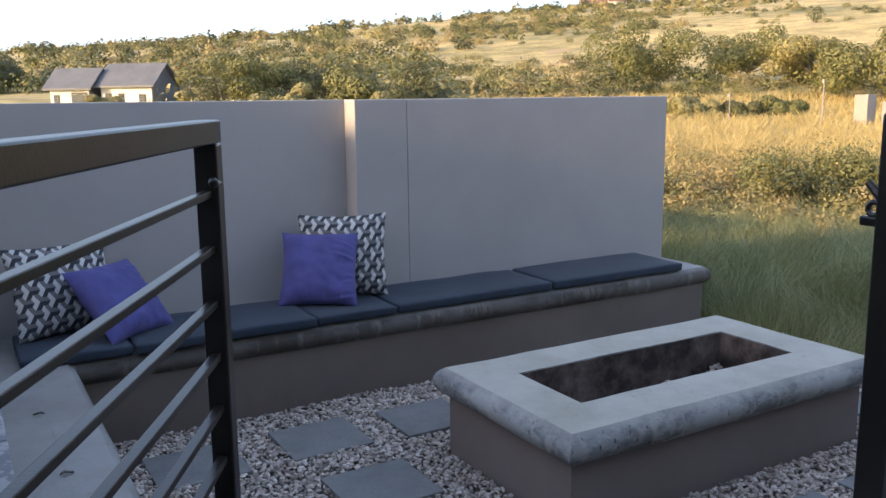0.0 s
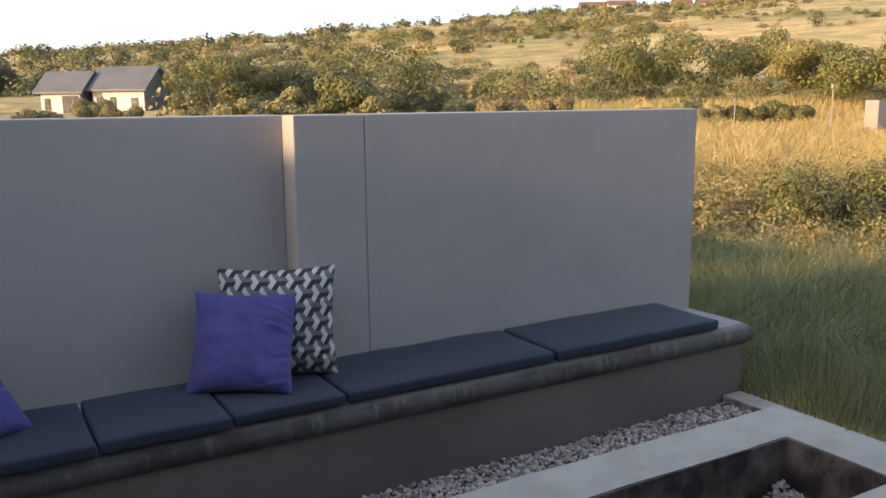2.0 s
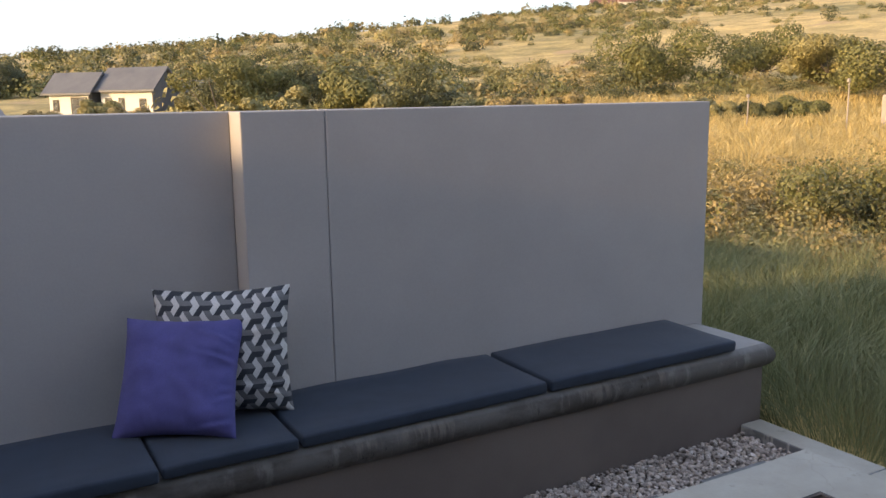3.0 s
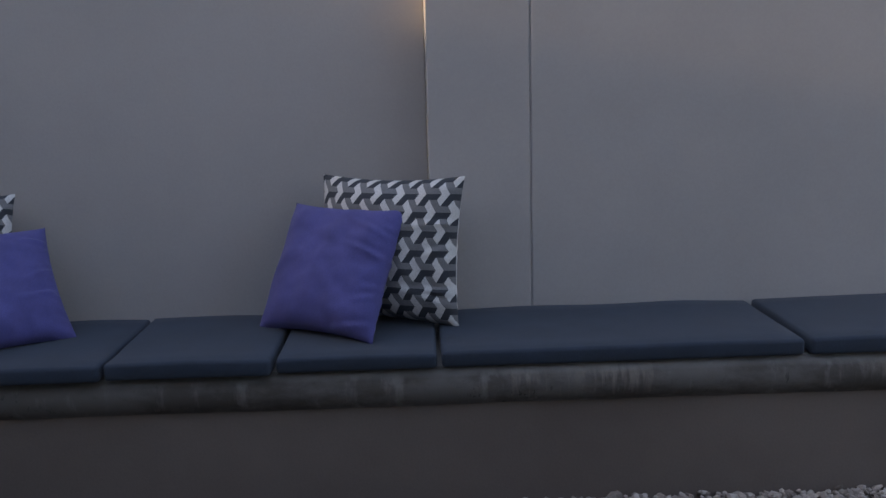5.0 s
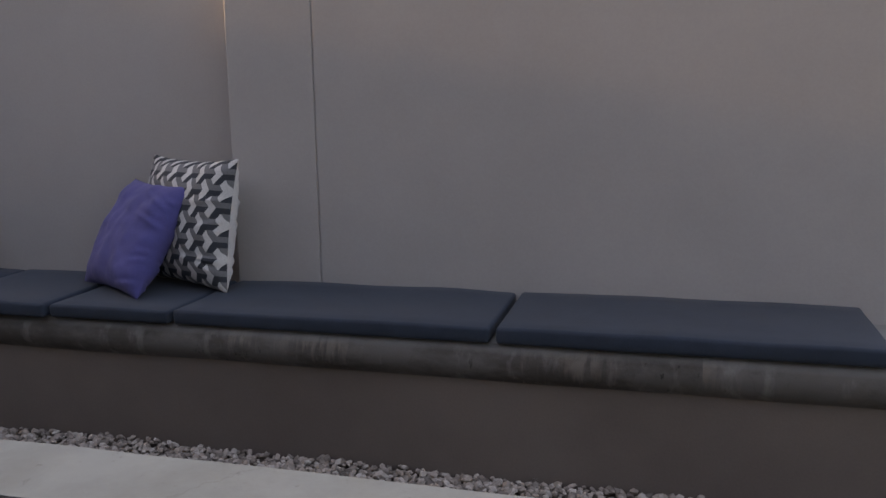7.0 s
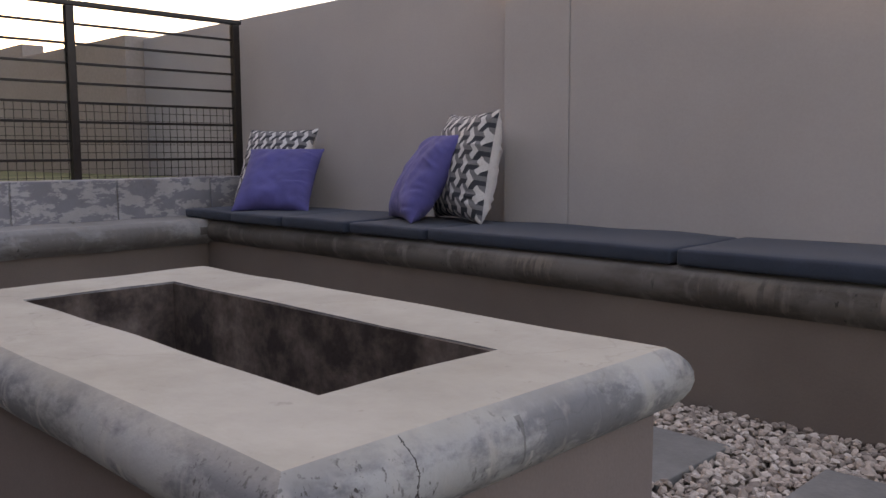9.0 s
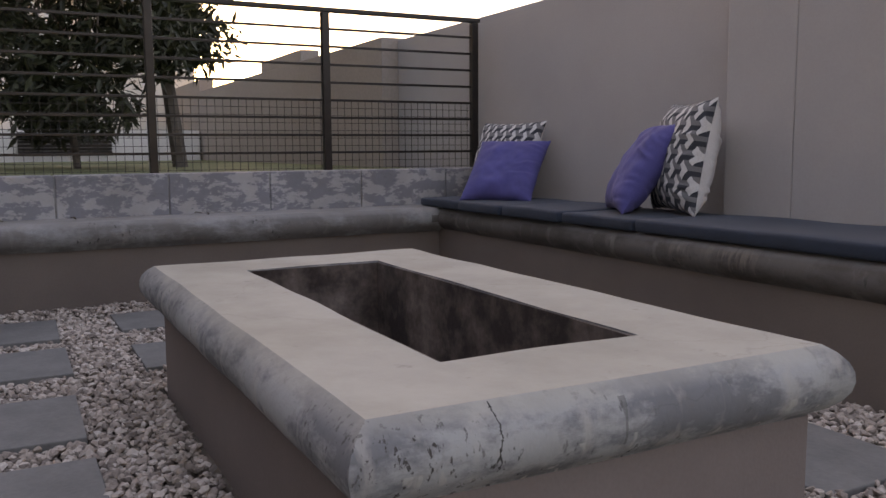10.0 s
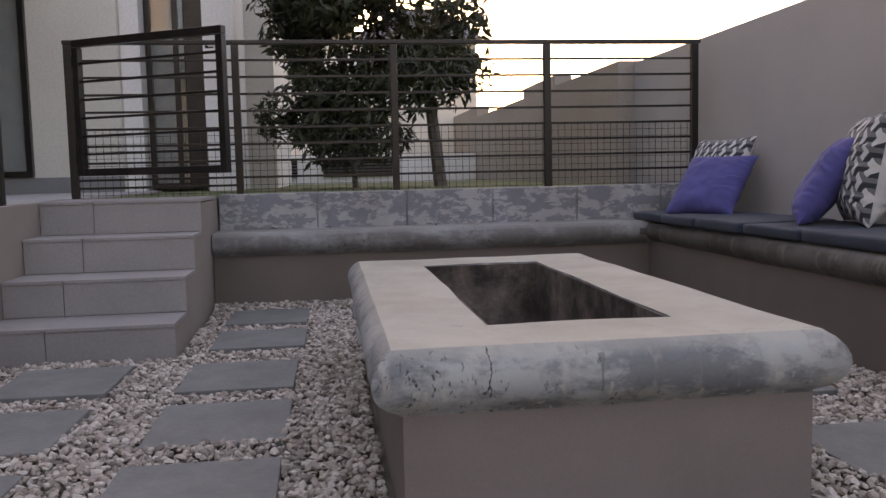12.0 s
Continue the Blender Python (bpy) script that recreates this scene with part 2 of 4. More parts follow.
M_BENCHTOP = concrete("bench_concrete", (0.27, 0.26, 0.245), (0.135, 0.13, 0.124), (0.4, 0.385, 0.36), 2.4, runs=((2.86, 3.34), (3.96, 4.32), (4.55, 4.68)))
M_SLAB = concrete("slab_concrete", (0.36, 0.358, 0.36), (0.185, 0.19, 0.21), (0.55, 0.54, 0.53), 8.0, False)
M_SOOT = mottled("sooty_concrete", (0.03, 0.021, 0.018), (0.17, 0.135, 0.115), 5.0, 60, 0.95, 0.5, (0.42, 0.68), speck=0.2)
M_STEP = mottled("step_tile", (0.245, 0.228, 0.222), (0.285, 0.265, 0.255), 2.5, 70, 0.7, 0.2)
M_PAVER = mottled("slate_paver", (0.125, 0.127, 0.122), (0.17, 0.17, 0.162), 5, 55, 0.75, 0.5)
M_PATIO = mottled("patio_tile", (0.32, 0.31, 0.3), (0.37, 0.36, 0.34), 2, 60, 0.7, 0.2)
M_CUSHION = fabric("charcoal_canvas", (0.019, 0.03, 0.049))
M_PURPLE = fabric("violet_cloth", (0.071, 0.07, 0.228))
M_PATTERN = forked_fabric("forked_block_cloth")
M_WHITECLOTH = fabric("white_cloth", (0.62, 0.61, 0.6))
M_STEEL = mottled("dark_steel", (0.011, 0.0095, 0.009), (0.026, 0.021, 0.018), 6, 120, 0.34, 0.1, metal=0.3)
M_WIRE = mottled("wire", (0.025, 0.024, 0.022), (0.045, 0.042, 0.04), 6, 120, 0.5, 0.0, metal=0.6)
M_SOIL = mottled("soil", (0.1, 0.085, 0.07), (0.17, 0.145, 0.12), 3, 40, 0.95, 0.4)
M_BARK = mottled("bark", (0.09, 0.075, 0.06), (0.16, 0.14, 0.12), 8, 60, 0.95, 0.6)
M_LEAF_NEAR = leafy("garden_leaf", (0.013, 0.018, 0.008), (0.04, 0.048, 0.018), 0.55, 0.1)
M_LEAF_FAR = leafy("bushveld_leaf", (0.1, 0.105, 0.03), (0.185, 0.175, 0.055))
M_LEAF_OLIVE = leafy("olive_leaf", (0.2, 0.18, 0.065), (0.3, 0.26, 0.105))
M_LEAF_DARK = leafy("shade_leaf", (0.055, 0.06, 0.022), (0.105, 0.105, 0.036))
M_LEAF_BRUSH = leafy("brush_leaf", (0.22, 0.175, 0.065), (0.34, 0.26, 0.11))
M_GRASS = leafy("green_grass", (0.13, 0.155, 0.06), (0.29, 0.285, 0.14), 0.7, 0.3)
M_DRYGRASS = leafy("dry_grass", (0.34, 0.25, 0.085), (0.58, 0.46, 0.2), 0.7, 0.3)
M_HOUSE = mottled("house_paint", (0.62, 0.59, 0.53), (0.68, 0.65, 0.58), 0.7, 40, 0.85, 0.15)
M_HOUSE_FAR = mottled("cream_paint", (0.4, 0.37, 0.32), (0.46, 0.42, 0.37), 0.7, 40, 0.85, 0.15)
M_HOUSE_WHITE = mottled("white_paint", (0.72, 0.71, 0.69), (0.78, 0.77, 0.75), 0.7, 40, 0.85, 0.15)
M_PLINTH = mottled("plinth_paint", (0.24, 0.24, 0.25), (0.28, 0.28, 0.29), 1, 60, 0.85, 0.2)
M_ROOF = mottled("roof_sheet", (0.1, 0.102, 0.108), (0.14, 0.14, 0.142), 0.6, 12, 0.6, 0.2)
M_ROOF_RED = mottled("roof_clay", (0.17, 0.09, 0.065), (0.22, 0.115, 0.08), 0.6, 12, 0.8, 0.2)
M_CURTAIN = fabric("curtain_cloth", (0.5, 0.49, 0.47))
M_LAWN = mottled("lawn", (0.07, 0.09, 0.03), (0.13, 0.14, 0.06), 1.2, 60, 0.95, 0.5)


def stone_mat():
    m, nt, b = mat("pale_gravel", 0.85)
    geo = nt.nodes.new("ShaderNodeNewGeometry")
    oi = nt.nodes.new("ShaderNodeObjectInfo")
    r = math1(nt, "FRACT", math1(nt, "ADD", geo.outputs["Random Per Island"], oi.outputs["Random"]))
    col = ramp(nt, r, [(0.0, (0.17, 0.143, 0.125)), (0.3, (0.3, 0.255, 0.218)), (0.65, (0.41, 0.35, 0.3)), (1.0, (0.54, 0.49, 0.44))])
    g = ramp(nt, noise_of(nt, 90, 3), [(0.3, (0.82, 0.82, 0.82)), (0.7, (1.08, 1.08, 1.08))])
    nt.links.new(mixc(nt, 1.0, col, g, "MULTIPLY"), b.inputs["Base Color"])
    return m


def glass_mat():
    m, nt, b = mat("window_glass", 0.03)
    b.inputs["Base Color"].default_value = (0.75, 0.78, 0.78, 1)
    b.inputs["Transmission Weight"].default_value = 0.9
    b.inputs["IOR"].default_value = 1.45
    return m


def terrain_mat():
    m, nt, b = mat("dry_hillside", 0.95)
    patches = ramp(nt, noise_of(nt, 0.035, 6, 0.6), [(0.4, (0.58, 0.44, 0.19)), (0.52, (0.47, 0.37, 0.15)), (0.68, (0.27, 0.24, 0.095))])
    mid = ramp(nt, noise_of(nt, 0.16, 8, 0.68, None, 2.0), [(0.36, (0.55, 0.57, 0.5)), (0.6, (1.15, 1.12, 1.05))])
    fine = ramp(nt, noise_of(nt, 1.4, 8, 0.7), [(0.3, (0.55, 0.55, 0.5)), (0.7, (1.2, 1.15, 1.1))])
    col = mixc(nt, 1.0, mixc(nt, 1.0, patches, fine, "MULTIPLY"), mid, "MULTIPLY")
    earth = ramp(nt, noise_of(nt, 0.09, 4, 0.5, None, 9.0), [(0.64, (0, 0, 0)), (0.7, (0.8, 0.8, 0.8))])
    col = mixc(nt, earth, col, (0.4, 0.27, 0.14))
    nt.links.new(col, b.inputs["Base Color"])
    bump(nt, b, noise_of(nt, 2.5, 6, 0.7), 0.6, 0.15)
    return m


M_STONE, M_GLASS, M_TERRAIN = stone_mat(), glass_mat(), terrain_mat()

# ---- builders ----


def finish(name, bm, material, parent=None, label="", smooth=False):
    me = bpy.data.meshes.new(name)
    bmesh.ops.recalc_face_normals(bm, faces=bm.faces)
    bm.to_mesh(me)
    bm.free()
    for mt in (material if isinstance(material, (list, tuple)) else [material]):
        me.materials.append(mt)
    if smooth:
        for p in me.polygons:
            p.use_smooth = True
        me.set_sharp_from_angle(angle=radians(smooth if smooth is not True else 38))
    ob = new(name, me)
    if parent is not None:
        ob.parent = parent
    if label:
        ob["label"] = label
    return ob


def part(name, bm, material, parent, label="", smooth=False):
    return finish(name, bm, material, parent, label, smooth)


def thing(name, label, category, group="", at=None):
    ob = new(name)
    ob.empty_display_size = 0.1
    if at is not None:
        ob.matrix_world = at
    return tagged(ob, label, category, group)


def structure(name, bm, material, label="", category="", smooth=False):
    return tagged(finish(name, bm, material, None, "", smooth), label, category, "", "structure")


def box(bm, x0, x1, y0, y1, z0, z1, bevel=0.0, m=None):
    vs = [bm.verts.new((x, y, z)) for x in (x0, x1) for y in (y0, y1) for z in (z0, z1)]
    fs = [bm.faces.new([vs[i] for i in f]) for f in ((0, 1, 3, 2), (4, 6, 7, 5), (0, 4, 5, 1), (2, 3, 7, 6), (0, 2, 6, 4), (1, 5, 7, 3))]
    if bevel:
        es = list({e for f in fs for e in f.edges})
        r = bmesh.ops.bevel(bm, geom=es, offset=bevel, segments=2, affect="EDGES", profile=0.5)
        vs = list({v for f in r["faces"] for v in f.verts} | {v for v in vs if v.is_valid})
    if m is not None:
        bmesh.ops.transform(bm, matrix=m, verts=[v for v in vs if v.is_valid])
    return vs


def boxed(*args, **kw):
    bm = bmesh.new()
    box(bm, *args, **kw)
    return bm


def sweep(points, profile, closed=False):
    """A profile of (out, z) swept along a level polyline with mitred corners; out is to the right of the way."""
    bm = bmesh.new()
    n = len(points)
    rings = []
    for i, p in enumerate(points):
        p = Vector(p)
        dirs = []
        if closed or i > 0:
            dirs.append((p - Vector(points[i - 1])).normalized())
        if closed or i < n - 1:
            dirs.append((Vector(points[(i + 1) % n]) - p).normalized())
        rights = [Vector((d.y, -d.x)) for d in dirs]
        if len(rights) == 2:
            mid = (rights[0] + rights[1]).normalized()
            mid /= max(0.3, mid.dot(rights[0]))
        else:
            mid = rights[0]
        rings.append([bm.verts.new((p.x + mid.x * o, p.y + mid.y * o, z)) for o, z in profile])
    for i in range(n if closed else n - 1):
        r, s = rings[i], rings[(i + 1) % n]
        for j in range(len(profile)):
            k = (j + 1) % len(profile)
            bm.faces.new((r[j], r[k], s[k], s[j]))
    if not closed:
        bm.faces.new(rings[0])
        bm.faces.new(rings[-1][::-1])
    return bm


def bullnose(top, bottom, bulge, inner, lip=0.0):
    """Flat top running inwards, rounded outer edge."""
    pts = [(-inner, bottom), (-inner, top)]
    t0, t1 = radians(52), radians(-72)
    for i in range(10):
        t = t0 + (t1 - t0) * i / 9
        out = (math.cos(t) - math.cos(t0)) / (1 - math.cos(t0))
        pts.append((lip + bulge * max(-0.4, out), bottom + (top - bottom) * (math.sin(t) - math.sin(t1)) / (math.sin(t0) - math.sin(t1))))
    return pts


def limb(bm, a, b, ra, rb, seg=7):
    a, b = Vector(a), Vector(b)
    q = (b - a).to_track_quat("Z", "Y").to_matrix()
    rings = []
    for p, r in ((a, ra), ((a + b) / 2 + Vector((noise.noise(a * 3), noise.noise(b * 3), 0)) * (b - a).length * 0.06, (ra + rb) / 2), (b, rb)):
        rings.append([bm.verts.new(p + q @ Vector((r * math.cos(t), r * math.sin(t), 0))) for t in [2 * math.pi * k / seg for k in range(seg)]])
    for r, s in zip(rings, rings[1:]):
        for k in range(seg):
            bm.faces.new((r[k], r[(k + 1) % seg], s[(k + 1) % seg], s[k]))
    bm.faces.new(rings[0][::-1])
    bm.faces.new(rings[-1])


def subdivided(bm, cuts_len, jitter, seed):
    """Cuts long edges and stirs the points a little, for hand-floated surfaces."""
    for _ in range(6):
        es = [e for e in bm.edges if e.calc_length() > cuts_len]
        if not es:
            break
        bmesh.ops.subdivide_edges(bm, edges=es, cuts=1, use_grid_fill=True)
    for v in bm.verts:
        v.co += noise.noise_vector(v.co * 3.1 + Vector((seed, 0, 0))) * jitter
    return bm

# ---- ground and hillside ----


def ease(t):
    t = min(1.0, max(0.0, t))
    return t * t * (3 - 2 * t)


def land(x, y):
    """Height of the open ground: level by the courtyard, a long hill to the north and east."""
    r = math.hypot(x - 1, y - 1)
    az = math.degrees(math.atan2(x - 1, y - 1))
    rise = 2.7 + 0.078 * min(62.0, max(-10.0, az)) if -60 < az < 120 else 2.0
    h = math.tan(radians(rise)) * 460 * ease((r - 45) / 430) ** 0.8 * (0.9 + 0.2 * noise.noise(Vector((x, y, 0)) * 0.006))
    h *= 1 - 0.35 * ease((r - 480) / 600)
    h += 0.6 * ease((r - 20) / 60) * noise.noise(Vector((x, y, 7)) * 0.05)
    h += 0.07 * noise.noise(Vector((x, y, 3)) * 0.35) * ease((r - 6) / 6)
    return h - 0.07


def build_ground():
    radii = [0.0] + [1.5 * 1.065 ** i for i in range(113)]
    steps = 144
    verts, faces = [(1, 1, land(1, 1))], []
    for r in radii[1:]:
        for k in range(steps):
            t = 2 * math.pi * k / steps
            x, y = 1 + r * math.sin(t), 1 + r * math.cos(t)
            verts.append((x, y, land(x, y)))
    for k in range(steps):
        faces.append((0, 1 + (k + 1) % steps, 1 + k))
    for i in range(len(radii) - 2):
        b0, b1 = 1 + i * steps, 1 + (i + 1) * steps
        for k in range(steps):
            l = (k + 1) % steps
            faces.append((b0 + k, b0 + l, b1 + l, b1 + k))
    me = bpy.data.meshes.new("ground")
    me.from_pydata(verts, [], faces)
    me.materials.append(M_TERRAIN)
    for p in me.polygons:
        p.use_smooth = True
    return tagged(new("ground", me), "dry grassy ground rising to a bushy hillside", "ground", "", "structure")


build_ground()

# ---- courtyard ----
FX = 0.148                      # line of the fence
WY, WY2 = 5.318, 5.476          # faces of the boundary wall
TOPW, PATIO, SEAT, RIM = 1.822, 0.725, 0.485, 0.447
PIT = (2.394, 4.40, 2.746, 3.781)
HOLE = (2.663, 4.13, 3.015, 3.512)

bm = boxed(0.0, 5.3, 0.9, 4.9, -0.2, -0.035)
structure("courtyard_bed", bm, M_SOIL, "dark soil bed under pale gravel", "ground")

# boundary wall, in panels that step forwards and back
bm = boxed(2.616, 3.0045, WY, WY + 0.24, -0.3, TOPW, bevel=0.006)
box(bm, 3.0085, 5.43, WY, WY + 0.24, -0.3, TOPW, bevel=0.006)
box(bm, 2.99, 3.02, WY + 0.007, WY + 0.2, -0.3, TOPW - 0.012)
structure("wall_north_east", bm, M_WALL, "grey plastered boundary wall with a movement joint", "wall")
bm = boxed(-1.42, 2.615, WY2, WY2 + 0.24, -0.3, TOPW, bevel=0.006)
structure("wall_north", bm, M_WALL, "grey plastered boundary wall, set back", "wall")
bm = boxed(-9.5, -1.42, WY, WY + 0.24, 0.2, TOPW + 0.02, bevel=0.006)
structure("wall_north_west", bm, M_WALL2, "beige plastered boundary wall beyond the fence", "wall")
bm = boxed(-22.0, -9.5, WY + 0.1, WY + 0.34, 0.2, TOPW + 0.25, bevel=0.006)
structure("wall_garden_far", bm, M_WALL2, "beige plastered garden wall, stepped up", "wall")

# raised patio, landing and west garden
bm = boxed(-3.0, 7.5, -6.0, 0.9, -0.3, PATIO - 0.012)
box(bm, FX - 0.05, 1.10, 0.9, 1.868, -0.3, PATIO - 0.025)
box(bm, 1.102, 7.5, 0.9, 0.974, -0.3, PATIO - 0.002, bevel=0.004)
structure("patio", bm, M_CHEEK, "plastered edge of the raised patio", "patio")
tile = 0.6
patio_floor = tagged(new("patio_floor"), "grey square tiles on the patio", "floor", "", "structure")
first_tile = None
for i in range(17):
    for j in range(11):
        x, y = -2.98 + i * (tile + 0.005), 0.895 - (j + 1) * (tile + 0.005)
        if first_tile is None:
            first_tile = part("tile", boxed(0, tile, 0, tile, -0.02, 0.0, bevel=0.002), M_PATIO, patio_floor)
            ob = first_tile
        else:
            ob = new("tile", first_tile.data)
            ob.parent = patio_floor
        ob.location = (x, y, PATIO)
bm = boxed(-70.0, FX - 0.06, -40.0, 5.4, -1.0, PATIO - 0.02)
structure("lawn", bm, M_LAWN, "short green lawn in the raised garden", "lawn")

# main bench against the boundary wall, with its west return
bench = thing("built_in_bench", "L-shaped plastered bench with rounded concrete seat edge", "bench")
BX1, BY, WX = 5.365, 4.80, 0.70
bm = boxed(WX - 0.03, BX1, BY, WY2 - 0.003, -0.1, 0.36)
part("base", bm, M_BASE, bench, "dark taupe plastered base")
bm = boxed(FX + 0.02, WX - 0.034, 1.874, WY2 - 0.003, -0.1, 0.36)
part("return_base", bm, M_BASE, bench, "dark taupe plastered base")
prof = bullnose(SEAT, 0.335, 0.045, 0.17, 0.0)
bm = sweep([(BX1 + 0.01, WY - 0.004), (BX1 + 0.01, BY), (WX, BY), (WX, 1.876)], [(-o, z) for o, z in prof])
# fill of the seat behind the rounded edge
box(bm, WX - 0.1, BX1 - 0.15, BY + 0.16, WY2 - 0.004, 0.33, SEAT - 0.001)
box(bm, FX + 0.1, WX - 0.16, 1.877, WY2 - 0.004, 0.33, SEAT - 0.001)
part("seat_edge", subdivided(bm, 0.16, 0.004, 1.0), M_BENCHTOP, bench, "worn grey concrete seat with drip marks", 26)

# upright slabs behind the west seat
slab_wall = tagged(new("retaining_wall"), "row of flaking grey concrete slabs under the fence", "wall", "", "structure")
ys = [1.876, 2.54, 3.16, 3.775, 4.39, 5.02, 5.46]
for y0, y1 in zip(ys, ys[1:]):
    bm = boxed(FX - 0.02, 0.345, y0 + 0.004, y1 - 0.004, 0.30, 0.728, bevel=0.006)
    part("slab", bm, M_SLAB, slab_wall)
bm = boxed(FX - 0.04, 0.335, 1.876, 5.46, 0.28, 0.722)
part("core", bm, M_BENCHTOP, slab_wall)

# fire pit
pit = thing("fire_pit", "rectangular plastered fire pit with rounded concrete rim", "fire pit")
x0, x1, y0, y1 = PIT
hx0, hx1, hy0, hy1 = HOLE
ins = 0.02
bm = bmesh.new()
for bx in ((x0 + ins, x1 - ins, y0 + 0.024, hy0 - 0.04), (x0 + ins, x1 - ins, hy1 + 0.04, y1 - 0.008), (x0 + ins, hx0 - 0.04, hy0 - 0.04, hy1 + 0.04), (hx1 + 0.04, x1 - ins, hy0 - 0.04, hy1 + 0.04)):
    box(bm, *bx, -0.1, 0.32)
part("base", bm, M_PITBASE_LIT, pit, "taupe plastered base")
prof = bullnose(RIM, 0.288, 0.05, 0.268, 0.0)
bm = sweep([(x0, y0), (x1, y0), (x1, y1), (x0, y1)], prof, True)
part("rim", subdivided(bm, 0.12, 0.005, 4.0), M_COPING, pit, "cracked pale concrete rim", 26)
w = 0.038
q = 0.007
for bx in ((hx0 - w, hx1 + w, hy0 - w, hy0 + q), (hx0 - w, hx1 + w, hy1 - q, hy1 + w), (hx0 - w, hx0 + q, hy0 + q, hy1 - q), (hx1 - q, hx1 + w, hy0 + q, hy1 - q)):
    part("inner_wall", subdivided(boxed(*bx, -0.09, RIM - 0.006), 0.2, 0.0015, 2.0), M_SOOT, pit, "soot-stained inner wall")
part("fire_floor", boxed(hx0 + 0.01, hx1 - 0.01, hy0 + 0.01, hy1 - 0.01, -0.1, 0.06), M_SOOT, pit, "sooty floor of the pit")

# stairs
stairs = tagged(new("stairs"), "four grey tiled steps down from the landing", "stairs", "", "structure")
SY0, SY1 = 0.976, 1.868
noses = [(1.15, PATIO), (1.45, 0.533), (1.79, 0.343), (2.15, 0.158)]
bm = bmesh.new()
for (nx, nz), lx in zip(noses, (1.101, 1.13, 1.43, 1.77)):
    box(bm, lx, nx - 0.02, SY0 + 0.001, SY1, -0.1, nz - 0.02)
part("stringer", bm, M_CHEEK, stairs, "plastered side of the steps")
for i, (nx, nz) in enumerate(noses):
    back = (noses[i - 1][0] if i else FX + 0.3)
    low = noses[i + 1][1] if i < 3 else -0.06
    cut = 1.272 + 0.012 * (i % 2)
    for c0, c1 in ((SY0 + 0.002, cut - 0.002), (cut + 0.002, SY1 + 0.006)):
        part("riser_tile", boxed(nx - 0.02, nx - 0.006, c0, c1, low + 0.002, nz - 0.018, bevel=0.0015), M_STEP, stairs)
        part("tread_tile", boxed(back - 0.006, nx, c0, c1, nz - 0.018, nz, bevel=0.002), M_STEP, stairs)

# kerb at the open east side
kerb = tagged(new("kerb"), "concrete edging between gravel and grass", "kerb", "", "structure")
for i in range(5):
    part("kerb_block", boxed(5.20, 5.36, 0.95 + i * 0.77, 0.95 + (i + 1) * 0.77 - 0.006, -0.2, 0.045, bevel=0.01), M_COPING, kerb)

# ---- fence and gate ----
BARS = [1.655, 1.54, 1.423, 1.306, 1.19, 1.075, 0.96, 0.845]
fence = thing("metal_fence", "dark steel fence with thin horizontal bars", "fence")
posts = [0.905, 2.01, 3.11, 4.23, 5.36]
for y in posts:
    part("post", boxed(FX - 0.025, FX + 0.025, y - 0.025, y + 0.025, 0.70, 1.76, bevel=0.004), M_STEEL, fence)
part("top_rail", boxed(FX - 0.027, FX + 0.027, posts[1] - 0.03, 5.40, 1.762, 1.79, bevel=0.004), M_STEEL, fence)
part("top_rail", boxed(FX - 0.027, FX + 0.027, posts[0] - 0.03, posts[1] - 0.032, 1.762, 1.79, bevel=0.004), M_STEEL, fence)
for y0, y1 in zip(posts, posts[1:]):
    for z in BARS + ([0.79] if y0 < 1 else []):
        part("bar", boxed(FX - 0.008, FX + 0.008, y0 + 0.026, y1 - 0.026, z - 0.008, z + 0.008, bevel=0.002), M_STEEL, fence)
    bm = bmesh.new()
    for y in np.arange(y0 + 0.04, y1 - 0.03, 0.05):
        box(bm, FX - 0.0325, FX - 0.0295, y - 0.0016, y + 0.0016, 0.715, 1.19)
    for z in np.arange(0.74, 1.195, 0.05):
        box(bm, FX - 0.0295, FX - 0.0265, y0 + 0.03, y1 - 0.03, z - 0.0016, z + 0.0016)
    part("wire_mesh", bm, M_WIRE, fence, "fine welded wire mesh")

LATCH = Vector((1.548, 0.912))
post = thing("gate_post", "dark steel gate post with a latch plate", "gate post")
part("post", boxed(LATCH.x - 0.025, LATCH.x + 0.025, LATCH.y - 0.025, LATCH.y + 0.025, 0.70, 1.80, bevel=0.004), M_STEEL, post)
bm = boxed(LATCH.x - 0.012, LATCH.x + 0.012, LATCH.y + 0.024, LATCH.y + 0.06, 1.618, 1.634, bevel=0.003)
box(bm, LATCH.x - 0.006, LATCH.x + 0.006, LATCH.y + 0.024, LATCH.y + 0.034, 1.635, 1.68, bevel=0.002)
ring = [(LATCH.y + 0.042 + 0.011 * math.cos(k * math.pi / 6), 1.646 + 0.011 * math.sin(k * math.pi / 6)) for k in range(13)]
for (ya, za), (yb, zb) in zip(ring, ring[1:]):
    limb(bm, (LATCH.x, ya, za), (LATCH.x, yb, zb), 0.005, 0.005, 6)
limb(bm, (LATCH.x, LATCH.y + 0.03, 1.664), (LATCH.x, LATCH.y + 0.056, 1.688), 0.009, 0.006, 8)
part("latch", bm, M_STEEL, post)

